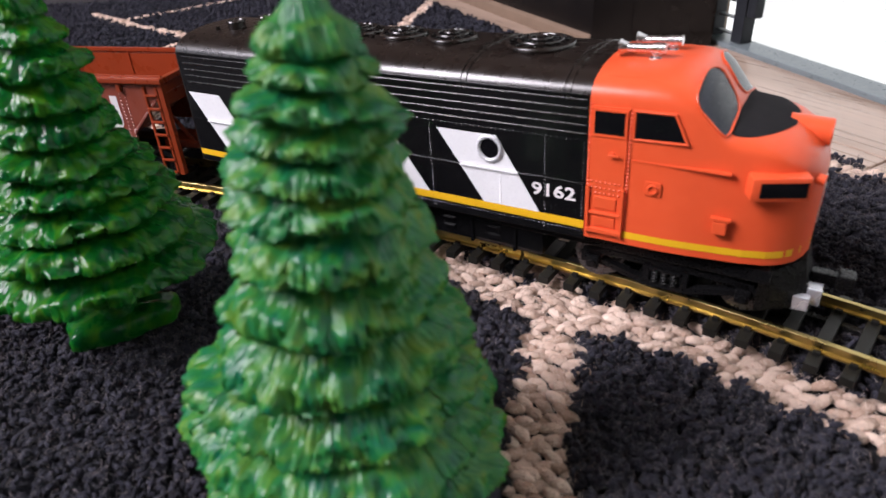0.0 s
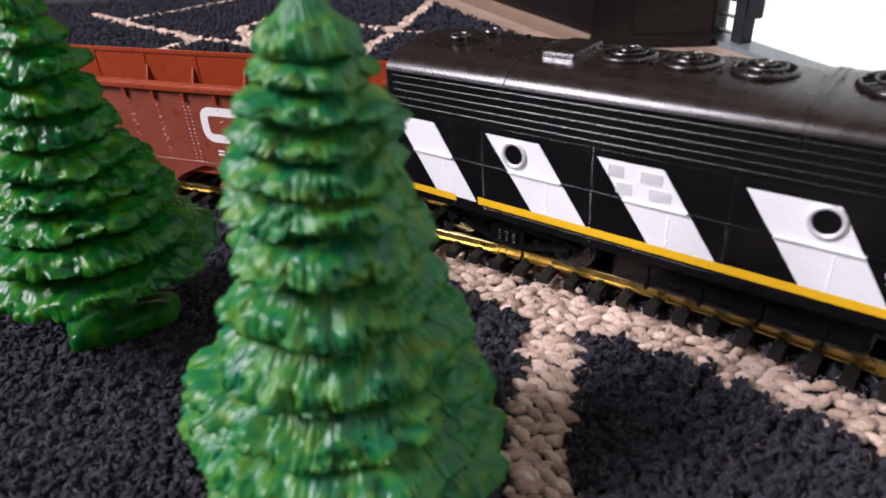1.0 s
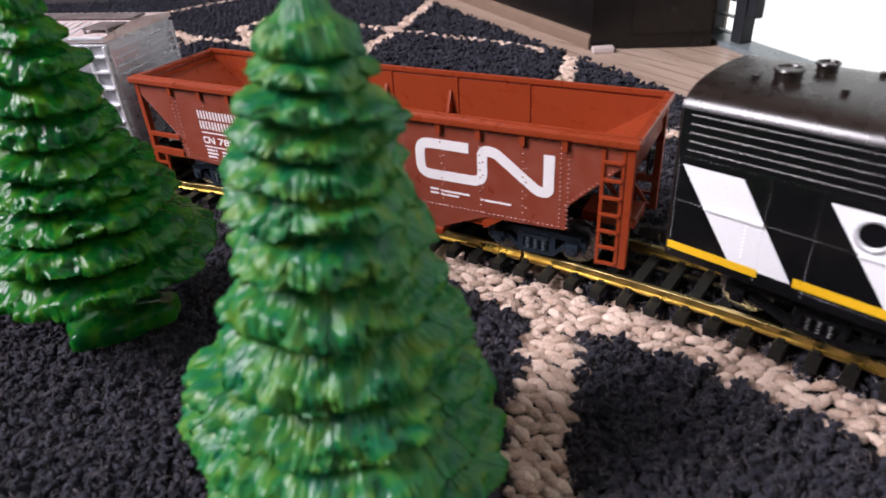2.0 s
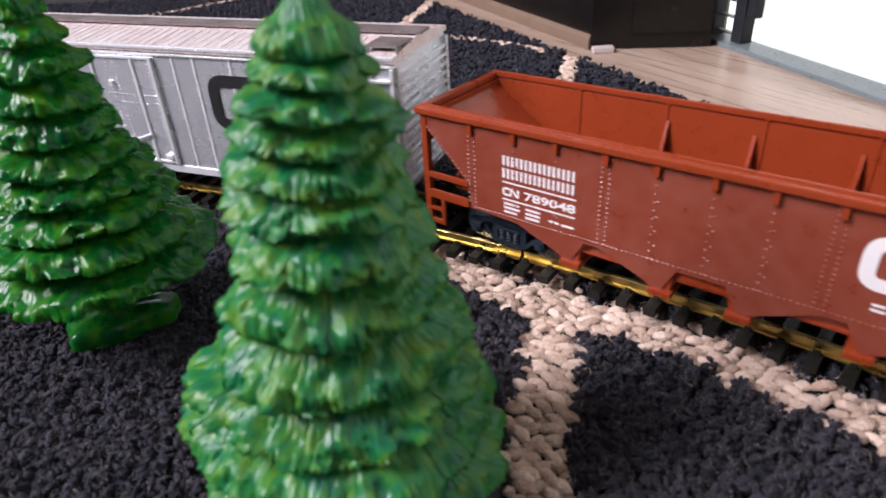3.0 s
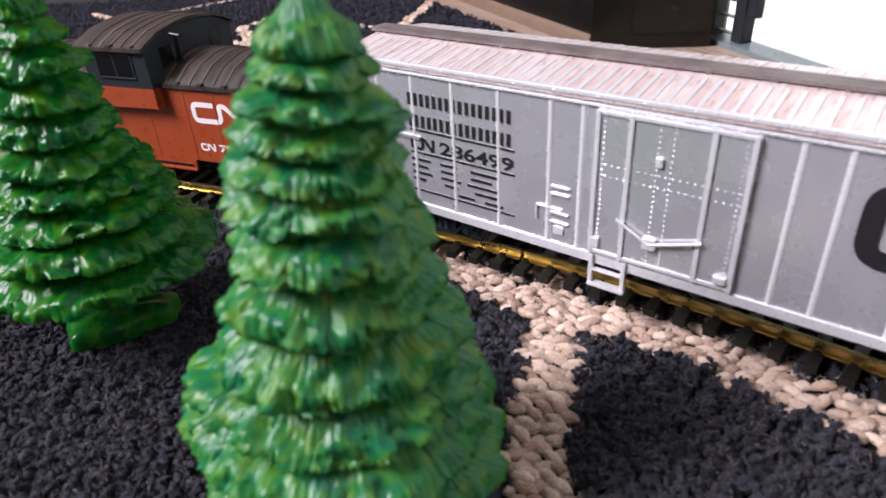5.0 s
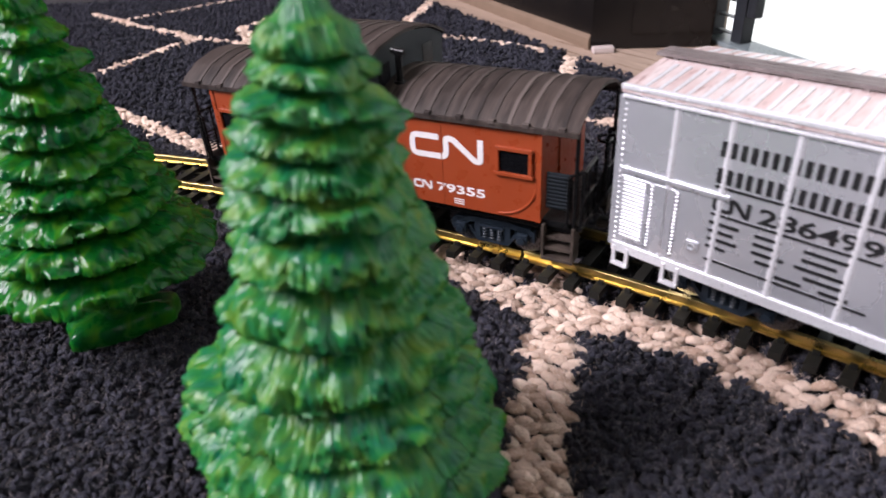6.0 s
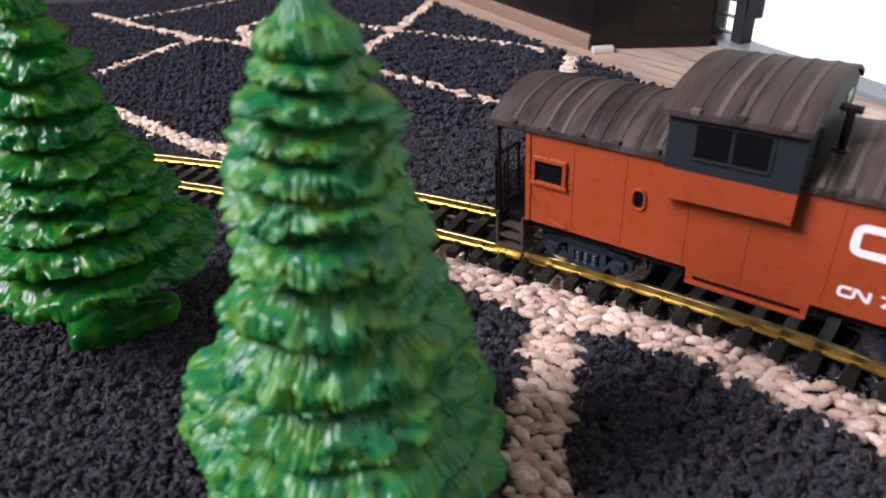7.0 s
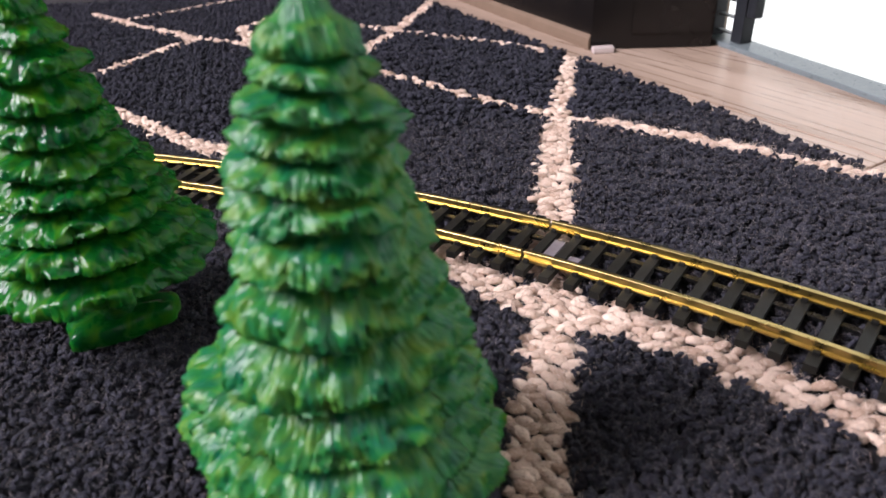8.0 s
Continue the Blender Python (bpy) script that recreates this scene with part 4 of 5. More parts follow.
def caboose():
    car = thing("caboose", "orange-red model caboose with weathered grey roofs and a slate cupola", "toy caboose")
    Y = -16.5
    wall = part("side_wall", side_prism([(-50.4, 13.2), (-11.4, 13.2), (-11.0, 9.8), (12.2, 9.8), (12.4, 13.2), (50.4, 13.2), (50.4, 36.0), (-50.4, 36.0)], Y, Y + 0.9), CABOOSE_RED, car, "orange-red body side")
    part("side_wall", side_prism([(-50.4, 13.2), (50.4, 13.2), (50.4, 36.0), (-50.4, 36.0)], -Y - 0.9, -Y), CABOOSE_RED, car, "orange-red body side")
    for s in (-1, 1):
        e = part("end_wall", slab(min(s * 49.5, s * 50.4), max(s * 49.5, s * 50.4), Y + 0.9, -Y - 0.9, 13.2, 36.0), CABOOSE_RED, car, "orange-red body end")
        part("end_door", slab(min(s * 50.4, s * 50.8), max(s * 50.4, s * 50.8), -4.5, 4.5, 14, 33, 0.1), CABOOSE_RED, e)
    part("floor_frame", slab(-58, 58, -14.5, 14.5, 10.6, 13.2, 0.2), DARK, car)
    # no hole is cut: a raised dark strip imitates the slot's shade
    part("skirt_slot_shade", slab(-9.6, 11.0, Y - 0.25, Y, 11.0, 11.6), DARK, wall, "dark strip for the shade in the side skirt's slot")
    part("skirt_lip", slab(-11.2, 12.3, Y - 0.4, Y, 9.6, 10.3, 0.1), CABOOSE_RED, wall)
    for x in (-38.5, -26.4, -12.6, -0.7, 13.8, 24.6):
        part("wall_seam", slab(x - 0.14, x + 0.14, Y - 0.1, Y, 13.2, 36.0), CABOOSE_RED, wall)
    for x0, x1 in ((-48.8, -40.0), (39.2, 48.4)):
        z0, z1 = (23.4, 30.2) if x0 < 0 else (24.2, 31.4)
        # dark sheet stands in for the shade inside the open window
        w = part("side_window", slab(x0 + 0.9, x1 - 0.9, Y - 0.12, Y + 1.2, z0 + 0.8, z1 - 0.8), DARK_FILL, wall, "dark square side window")
        part("window_frame", merged(slab(x0, x1, Y - 0.75, Y + 0.1, z1 - 0.9, z1, 0.15), slab(x0 - 0.3, x1 + 0.3, Y - 0.9, Y + 0.1, z0, z0 + 0.9, 0.15), slab(x0, x0 + 0.9, Y - 0.75, Y + 0.1, z0, z1, 0.15), slab(x1 - 0.9, x1, Y - 0.75, Y + 0.1, z0, z1, 0.15)), CABOOSE_RED, w)
    oval = [(-23.0 + 1.45 * math.copysign(abs(math.cos(a)) ** 0.7, math.cos(a)), 25.8 + 2.2 * math.copysign(abs(math.sin(a)) ** 0.7, math.sin(a))) for a in np.arange(0, 6.28, 0.2618)]
    # again a dark sheet for inner shade
    ow = part("oval_window", side_prism(oval, Y - 0.1, Y + 0.6), DARK_FILL, wall, "small dark oval window")
    part("oval_frame", merged(*[rod((oval[i][0] * 1.0, Y - 0.15, oval[i][1]), (oval[(i + 1) % 24][0], Y - 0.15, oval[(i + 1) % 24][1]), 0.35, n=6) for i in range(24)]), CABOOSE_RED, ow)
    for s in (-1, 1):
        arc = [(s * (50.0 - 10.5 + 10.0 * math.cos(a)), 23.2 - 9.4 * math.sin(a)) for a in np.arange(0, 1.58, 0.13)]
        part("curved_moulding", merged(*[rod((arc[i][0], Y - 0.05, arc[i][1]), (arc[i + 1][0], Y - 0.05, arc[i + 1][1]), 0.3, n=6) for i in range(len(arc) - 1)]), CABOOSE_RED, wall)
        part("corner_strip", slab(min(s * 49.4, s * 50.6), max(s * 49.4, s * 50.6), Y - 0.3, Y + 0.3, 13.2, 36), CABOOSE_RED, wall)
    part("emblem", emblem(15.8, 35.9, 25.6, 32.0, 1.5, Y - 0.02), DECAL_WHITE, wall, "white bent-band emblem")
    part("small_emblem", emblem(16.0, 21.4, 16.8, 19.2, 0.6, Y - 0.02), DECAL_WHITE, wall, "small white bent-band emblem")
    part("number", lettering("79355", 22.8, 16.8, 2.4, 13.4, Y - 0.03), DECAL_WHITE, wall, "white number 79355")
    part("vent_mark", merged(*[slab(27.6, 30.4, Y - 0.1, Y, z, z + 0.25) for z in (14.1, 14.7, 15.3)]), DECAL_WHITE, wall)

    def arch(w, z_edge, z_top, n=12, drop=0.0):
        return [(w * u, z_edge + (z_top - z_edge) * v - drop) for u, v in ((-1, 0), (-0.93, 0.18), (-0.68, 0.60), (-0.62, 0.68), (-0.24, 0.94), (0, 1.0), (0.24, 0.94), (0.62, 0.68), (0.68, 0.60), (0.93, 0.18), (1, 0))]

    def arched_roof(name, x0, x1, w, ze, zt, label, pitch):
        up, lo = arch(w, ze, zt), arch(w, ze, zt, drop=0.8)[::-1]
        roof = part(name, end_prism(up + lo, x0, x1), ROOF_GREY, car, label, 14)
        part("roof_edge", merged(slab(x0, x1, -w - 0.5, -w + 0.4, ze - 1.2, ze + 0.1, 0.15), slab(x0, x1, w - 0.4, w + 0.5, ze - 1.2, ze + 0.1, 0.15)), ROOF_GREY, roof)
        x = x0 + (6.5 if pitch < 5.5 else 3)
        upr, lor = arch(w + 0.05, ze + 0.2, zt + 0.2), arch(w + 0.05, ze - 0.2, zt - 0.2)[::-1]
        mesh = None
        while x < x1 - 2:
            if mesh is None:
                first = part("roof_batten", end_prism(upr + lor, -0.5, 0.5), RIB_GREY, roof, "", 14)
                mesh, ob = first.data, first
            else:
                ob = new("roof_batten", mesh)
                ob.parent = roof
            ob.location = (x * MM, 0, 0)
            x += pitch
        for q in np.arange(x0 + (6.5 if pitch < 5.5 else 3), x1 - 2, pitch * 2):
            part("batten_end", slab(q - 0.8, q + 0.8, -w - 0.7, -w + 0.6, ze - 0.3, ze + 0.8, 0.15), RIB_GREY, roof)
        return roof

    arched_roof("main_roof", -60.4, 59.2, 17.0, 37.0, 43.0, "weathered grey battened roof", 4.2)
    # cupola, wider than the body
    YB = -19.5
    cup = part("cupola", merged(slab(-17.6, 6.4, YB, -YB, 35.8, 47.0)), SLATE, car, "slate-grey cupola with paired windows")
    part("cupola_base", merged(side_prism([(-17.6, 29.4), (6.4, 29.9), (6.4, 35.8), (-17.6, 35.8)], YB - 0.02, YB + 1.2), slab(-17.6, -17.0, YB, Y, 29.4, 35.8), slab(5.8, 6.4, YB, Y, 29.6, 35.8), slab(-17.5, 6.3, YB + 1.2, Y, 34.6, 35.7)), CABOOSE_RED, cup, "orange-red cupola side bay")
    for x0, x1 in ((-12.2, -6.0), (-5.4, 0.8)):
        # cupola openings are filled with the same painted shade
        w = part("cupola_window", slab(x0, x1, YB - 0.1, YB + 0.6, 38.8, 45.4), DARK_FILL, cup, "dark cupola window")
        part("window_sill", slab(x0 - 0.2, x1 + 0.2, YB - 0.45, YB, 38.4, 38.9, 0.1), SLATE, w)
    part("window_frame", merged(slab(-12.8, 1.4, YB - 0.2, YB, 45.3, 45.8), slab(-12.8, -12.2, YB - 0.2, YB, 38.4, 45.8), slab(0.8, 1.4, YB - 0.2, YB, 38.4, 45.8), slab(-6.0, -5.4, YB - 0.2, YB, 38.4, 45.8)), SLATE, cup)
    for y in (-13.6, 8.4):
        part("end_window", slab(6.3, 6.6, y, y + 5.2, 40.5, 46.2, 0.1), DARK_FILL, cup, "dark cupola end window")
    part("cupola_gable", merged(end_prism(arch(19.4, 46.7, 51.2), 5.6, 6.4), end_prism(arch(19.4, 46.7, 51.2), -17.6, -16.8)), SLATE, cup, "", 35)
    arched_roof("cupola_roof", -19.2, 6.9, 20.2, 47.6, 52.2, "weathered grey battened cupola roof", 3.9)
    part("stove_pipe", merged(rod((9.8, -9.2, 40.6), (9.8, -9.2, 48.8), 0.85, n=12), rod((8.0, -9.2, 49.2), (11.6, -9.2, 48.8), 0.8, n=12), ring((9.8, -9.2, 41.2), (0, 0, 1), 1.2, 0.5, 16, 6)), DARK, car, "dark bent stove pipe", 40)
    # end platforms
    for s in (-1, 1):
        plat = part("platform", slab(min(s * 50.4, s * 60.5), max(s * 50.4, s * 60.5), -15.4, 15.4, 12.0, 13.6, 0.2), DARK, car, "dark end platform")
        for q in (-1, 1):
            part("platform_steps", merged(*[slab(min(s * 51.5, s * 58.5), max(s * 51.5, s * 58.5), min(q * (12.2 + k), q * (15.4 + k)), max(q * (12.2 + k), q * (15.4 + k)), z, z + 0.8, 0.1) for k, z in ((0.6, 9.0), (1.2, 6.2), (1.8, 3.6))],
                                          slab(min(s * 51, s * 51.6), max(s * 51, s * 51.6), min(q * 12, q * 17), max(q * 12, q * 17), 3.4, 13), slab(min(s * 58.4, s * 59), max(s * 58.4, s * 59), min(q * 12, q * 17), max(q * 12, q * 17), 3.4, 13)), STEP_BROWN, plat, "dusty brown platform steps")
            for bar in (rod((s * 60, q * 15, 13), (s * 60, q * 15, 27), 0.45, n=8), rod((s * 60, q * 15, 27), (s * 60, q * 5, 27), 0.45, n=8), rod((s * 60, q * 5, 27), (s * 60, q * 5, 13), 0.45, n=8), rod((s * 60, q * 10, 13), (s * 60, q * 10, 27), 0.35, n=8), rod((s * 60, q * 15, 20), (s * 60, q * 5, 20), 0.35, n=8),
                                   rod((s * 60, q * 15, 27), (s * 57, q * 16, 26), 0.4, n=8), rod((s * 57, q * 16, 26), (s * 57, q * 16, 13), 0.4, n=8)):
                part("rail_bar", bar, DARK, plat, "dark end railing bar")
            part("roof_post", rod((s * 58.6, q * 15.6, 13), (s * 58.6, q * 15.6, 37), 0.5, n=8), DARK, plat)
        part("brake_stand", merged(rod((s * 60.4, 2, 13), (s * 60.4, 2, 29), 0.6, n=8), ring((s * 60.4, 2, 29), (0, 0, 1), 2.4, 0.35, 18, 6)), DARK, plat)
        part("mesh_panel", merged(*[slab(min(s * 59.6, s * 60.0), max(s * 59.6, s * 60.0), -14.6, 14.6, z, z + 0.35) for z in np.arange(14.4, 20, 0.9)]), DARK, plat)
        if s > 0:
            gate = part("end_gate", slab(51.4, 57.6, -15.5, -15.1, 17.0, 26.2, 0.1), SLATE, plat, "slate-grey ribbed gate panel")
            for z in np.arange(17.5, 25.8, 0.95):
                part("gate_rib", slab(51.6, 57.4, -15.85, -15.4, z, z + 0.42, 0.08), SLATE, gate)
        coupler(car, s * 60, s)
    for xc in (-36, 36):
        bogie(car, xc, 8.6, TRUCK_BLUE)
    return car


TRAIN = {"L": locomotive(), "H": hopper(), "R": reefer(), "C": caboose()}

# ---- room shell ----
FLOOR_Z = -0.008


def world_box(name, m, x0, x1, y0, y1, z0, z1, material, parent=None, label="", bevel=0.0):
    ob = part(name, slab(x0 * 1000, x1 * 1000, y0 * 1000, y1 * 1000, z0 * 1000, z1 * 1000, bevel), material, parent, label)
    ob.matrix_basis = m
    return ob


I4 = Matrix.Identity(4)
DOOR_M = pose(0.171, 0.366, 0, 0, 0, -75.3)
floor = tagged(world_box("floor", I4, -1.8, 1.6, -2.2, 2.4, -0.06, FLOOR_Z - 0.0012, LAMINATE), "light wood laminate floor under the rug", "floor", kind="structure")
plank_mesh = None
for i in range(-4, 5):
    for k in range(-2, 3):
        m = pose(0.13, 0.33, FLOOR_Z - 0.006, 0, 0, -62) @ Matrix.Translation((k * 0.604 + (i % 3) * 0.21, i * 0.0935 + 0.02, 0))
        if plank_mesh is None:
            ob = part("plank", slab(-301.3, 301.3, -46.4, 46.4, 0, 6.0, 0.5), LAMINATE, floor)
            plank_mesh = ob.data
        else:
            ob = new("plank", plank_mesh)
            ob.parent = floor
        ob.matrix_basis = m
tagged(world_box("ceiling", I4, -1.8, 1.6, -2.2, 2.4, 2.4, 2.46, CEIL_BROWN), "plain unseen ceiling, tinted brown for warm reflections", "ceiling", kind="structure")
wall_w = tagged(world_box("wall_west", I4, -1.66, -1.56, -2.2, -1.02, -0.06, 2.4, PLASTER), "plain warm plaster wall with a window opening", "wall", kind="structure")
for y0, y1, z0, z1 in ((-1.02, 0.58, -0.06, 0.25), (-1.02, 0.58, 2.2, 2.4), (0.58, 2.4, -0.06, 2.4)):
    world_box("wall_piece", I4, -1.66, -1.56, y0, y1, z0, z1, PLASTER, wall_w)
tagged(world_box("wall_south", I4, -1.56, 1.5, -2.2, -2.1, -0.06, 2.4, PLASTER), "plain warm plaster wall", "wall", kind="structure")
tagged(world_box("wall_north", I4, -1.56, 1.5, 2.3, 2.4, -0.06, 2.4, PLASTER), "plain warm plaster wall", "wall", kind="structure")
wall_e = tagged(world_box("wall_east", DOOR_M, -2.3, -0.031, 0.0, 0.1, -0.06, 2.4, PLASTER), "plain warm plaster wall round the glazed door", "wall", kind="structure")
world_box("wall_piece", DOOR_M, 1.95, 2.9, 0.0, 0.1, -0.06, 2.4, PLASTER, wall_e)
world_box("wall_piece", DOOR_M, -0.031, 1.95, 0.0, 0.1, 2.05, 2.4, PLASTER, wall_e)
# glazed door beside the rug
door_1 = tagged(world_box("door_1", DOOR_M, -0.031, 1.95, -0.0045, 0.0122, FLOOR_Z - 0.004, -0.0055, SILL_GREY, None, "", 0.6), "glazed garden door in a dark frame on a grey threshold", "door", kind="structure")
world_box("frame_post", I4, -0.0085, 0.0, 0.0005, 0.008, -0.0053, 2.05, FRAME_DARK, door_1, "dark upright frame post", 0.5)
world_box("frame_post", I4, -0.031, -0.0245, 0.0005, 0.008, -0.0053, 2.05, FRAME_DARK, door_1, "dark upright frame post", 0.5)
world_box("frame_post", I4, 1.9, 1.95, 0.002, 0.05, -0.0053, 2.05, FRAME_DARK, door_1, "dark upright frame post", 0.5)
world_box("frame_head", I4, -0.0245, 1.9, 0.002, 0.05, 2.0, 2.05, FRAME_DARK, door_1, "", 0.8)
for k in range(14):
    world_box("glazing_bar", I4, -0.0245, -0.0085, 0.003, 0.006, -0.0026 + k * 0.0088, -0.0016 + k * 0.0088, FRAME_GREY, door_1)
world_box("lock_case", I4, 0.0, 0.0068, 0.001, 0.007, 0.009, 0.20, FRAME_DARK, door_1, "dark lock case on the frame", 1.5)
pane = world_box("pane", I4, 0.0, 1.9, 0.010, 0.0122, -0.0053, 2.0, PANE, door_1, "clear glass pane")
pane.visible_shadow = False
tagged(world_box("backdrop", DOOR_M, -0.0285, 1.94, 0.0125, 0.020, -0.0085, 2.04, OUTDOORS), "white overexposed daylight outdoors", "backdrop", kind="structure")

# black cabinet beyond the rug
cabinet = thing("low_cabinet", "glossy black low cabinet on the laminate floor beside the rug", "cabinet")
CA, CB = Vector((93, 384, 0)), Vector((159, 375, 0))
FRONT_D, BACK_D = Vector((-0.36, 0.933, 0)), Vector((-0.27, 0.963, 0))
foot = [CA, CB, CB + BACK_D * 900, CA + FRONT_D * 900]


def cabinet_ring(z, grow=0.0):
    mid = sum(foot, Vector()) / 4
    return [tuple(q + (q - mid).normalized() * grow + Vector((0, 0, z))) for q in foot]


part("body", loft([cabinet_ring(-7.5), cabinet_ring(2), cabinet_ring(418), cabinet_ring(420, -2)]), CABINET, cabinet, "glossy black cabinet body")
out = Vector((-0.933, -0.36, 0)) * 1.4
part("plinth", loft([[tuple(CA + FRONT_D * d + out * u + Vector((0, 0, z))) for u, z in ((0, -8), (1.0, -8), (1.15, -5), (0.9, -2), (0, 0.5))] for d in (1, 300, 600, 900)]), CABINET_EDGE, cabinet, "narrow brown plinth")
side_d = (CB - CA).normalized()
part("end_panel", loft([[tuple(CA + side_d * d + Vector((-side_d.y * -1.2 * u, side_d.x * -1.2 * u, z))) for u, z in ((0.1, 1), (1, 1), (1, 410), (0.1, 410))] for d in (22, 65)]), CABINET, cabinet, "glossy black end panel")
part("corner_pad", merged(slab(92, 104, 374, 380, -8, -4.5, 0.8)), PAD, cabinet, "pale corner pad")

# ---- rug: charcoal pile with a cream looped trellis ----
EDGE_A, EDGE_B = np.array([0.010, 0.514]), np.array([0.145, 0.192])
EDGE_D = (EDGE_B - EDGE_A) / np.linalg.norm(EDGE_B - EDGE_A)
EDGE_N = np.array([EDGE_D[1], -EDGE_D[0]])  # points into the rug
TRELLIS = []
TRELLIS.append([(80, 372), (66, 318), (51, 263), (39, 200), (31, 160), (26, 125), (22, 110), (19, 100), (16, 91), (15, 83), (14, 72), (12, 30)])
TRELLIS.append([(-36, 357), (-2, 319), (26, 288), (51, 263), (74, 249), (92, 233), (111, 218), (127, 202), (146, 187)])
TRELLIS.append([(-330, 430), (-240, 376), (-162, 317), (-136, 292), (-113, 270), (-94, 254), (-81, 245), (-36, 198), (2, 154), (12, 142), (20, 134), (27, 126), (43, 123), (56, 112), (69, 98), (82, 86), (120, 55)])
TRELLIS.append([(-36, 357), (-41, 385), (-33, 412), (-21, 440), (-9, 485), (6, 540)])
TRELLIS.append([(-21, 440), (14, 412), (46, 388), (66, 366)])
TRELLIS.append([(-21, 440), (-61, 470), (-110, 506)])
TRELLIS.append([(-36, 357), (-76, 392), (-113, 426), (-156, 453), (-196, 490), (-236, 528), (-270, 564)])
TRELLIS.append([(-156, 453), (-176, 412), (-196, 366), (-240, 376)])
TRELLIS.append([(-113, 426), (-130, 478), (-110, 506), (-112, 566)])
TRELLIS.append([(-236, 528), (-200, 556), (-160, 594)])


# how wide each line shows between the tufts
TRELLIS_WIDTH = [1.0, 0.70, 1.0, 1.0, 0.5, 1.0, 1.0, 1.0, 1.0, 1.0]


def line_distance(P):
    best = np.full(len(P), 1.0)
    for chain, wide in zip(TRELLIS, TRELLIS_WIDTH):
        pts = np.array(chain) * MM
        for a, b in zip(pts[:-1], pts[1:]):
            d = b - a
            t = np.clip(((P - a) @ d) / (d @ d), 0, 1)
            best = np.minimum(best, np.hypot(*(P - a - t[:, None] * d).T) / wide)
    return best


def ball():
    bm = bmesh.new()
    bmesh.ops.create_icosphere(bm, subdivisions=1, radius=1)
    v, f = np.array([v.co[:] for v in bm.verts]), np.array([[v.index for v in f.verts] for f in bm.faces])
    bm.free()
    return v, f


def twisted_loop(rows=13, sides=14):
    """One bent loop of two-ply yarn along x, one unit long to each side."""
    v, f = [], []
    for i in range(rows):
        u = -1 + 2 * i / (rows - 1)
        fat = max(0.04, 1 - abs(u) ** 2.4) ** 0.5
        for j in range(sides):
            a = 2 * math.pi * j / sides
            r = fat * (0.86 + 0.16 * abs(math.cos(a - u * 2.3)))
            v.append((u, r * math.cos(a), r * math.sin(a) - 0.35 * u * u))
    for i in range(rows - 1):
        for j in range(sides):
            a, b = i * sides + j, i * sides + (j + 1) % sides
            f += [(a, b, b + sides), (a, b + sides, a + sides)]
    return np.array(v), np.array(f)[:, ::-1]


def strewn(name, centres, radii, yaw, tilt, shape, material, parent, wobble=0.18, seed=1, label=""):
    """Many small yarn pieces of one shape as one mesh."""
    bv, bf = shape
    rng = np.random.default_rng(seed)
    n, nv = len(centres), len(bv)
    v = bv[None] * (1 + wobble * rng.standard_normal((n, nv, 1)).clip(-2, 2)) * radii[:, None, :]
    c, s = np.cos(tilt)[:, None], np.sin(tilt)[:, None]
    x, z = v[..., 0] * c + v[..., 2] * s, -v[..., 0] * s + v[..., 2] * c
    c, s = np.cos(yaw)[:, None], np.sin(yaw)[:, None]
    v = np.stack([x * c - v[..., 1] * s, x * s + v[..., 1] * c, z], -1) + centres[:, None, :]
    f = (bf[None] + (np.arange(n) * nv)[:, None, None]).reshape(-1, 3)
    me = bpy.data.meshes.new(name)
    me.vertices.add(n * nv)
    me.vertices.foreach_set("co", v.reshape(-1).astype(np.float32))
    me.loops.add(f.size)
    me.loops.foreach_set("vertex_index", f.reshape(-1).astype(np.int32))
    me.polygons.add(len(f))
    me.polygons.foreach_set("loop_start", np.arange(0, f.size, 3, dtype=np.int32))
    me.update(calc_edges=True)
    me.validate()
    me.shade_smooth()
    me.materials.append(material)
    ob = new(name, me)
    ob.parent = parent
    return tagged(ob, label, kind="stuff")


rug = thing("rug", "charcoal looped wool rug with a cream trellis pattern on the floor", "rug")
c0, c1 = EDGE_A - EDGE_D * 0.9, EDGE_B + EDGE_D * 0.9
quad = [c1, c0, c0 + EDGE_N * 1.5, c1 + EDGE_N * 1.5]
bm = bmesh.new()
lo = [bm.verts.new((*q, FLOOR_Z)) for q in quad]
hi = [bm.verts.new((*q, -0.0048)) for q in quad]
bm.faces.new(hi), bm.faces.new(lo[::-1])
for i in range(4):
    bm.faces.new((lo[i], lo[(i + 1) % 4], hi[(i + 1) % 4], hi[i]))
bmesh.ops.recalc_face_normals(bm, faces=bm.faces)
part("backing", bm, BACKING, rug, "dark woven rug backing")
rng = np.random.default_rng(7)


def grid(pitch_x, pitch_y, x0, x1, y0, y1, turn, jitter):
    gx, gy = np.meshgrid(np.arange(-0.6, 0.6, pitch_x), np.arange(-0.6, 0.6, pitch_y))
    gx = gx + (np.arange(gx.shape[0]) % 2)[:, None] * pitch_x * 0.5
    p = np.stack([gx.ravel(), gy.ravel()], -1) + rng.uniform(-jitter, jitter, (gx.size, 2))
    c, s = math.cos(turn), math.sin(turn)
    p = p @ np.array([[c, s], [-s, c]]) + np.array([0.0, 0.3])
    near_edge = (p - EDGE_A) @ EDGE_N
    view = np.abs(p[:, 0]) < 0.72 * (p[:, 1] + 0.035) + 0.03
    return p[(p[:, 0] > x0) & (p[:, 0] < x1) & (p[:, 1] > y0) & (p[:, 1] < y1) & (near_edge > 0.001) & view]


ROWS = radians(-17)
HALF = 0.0057


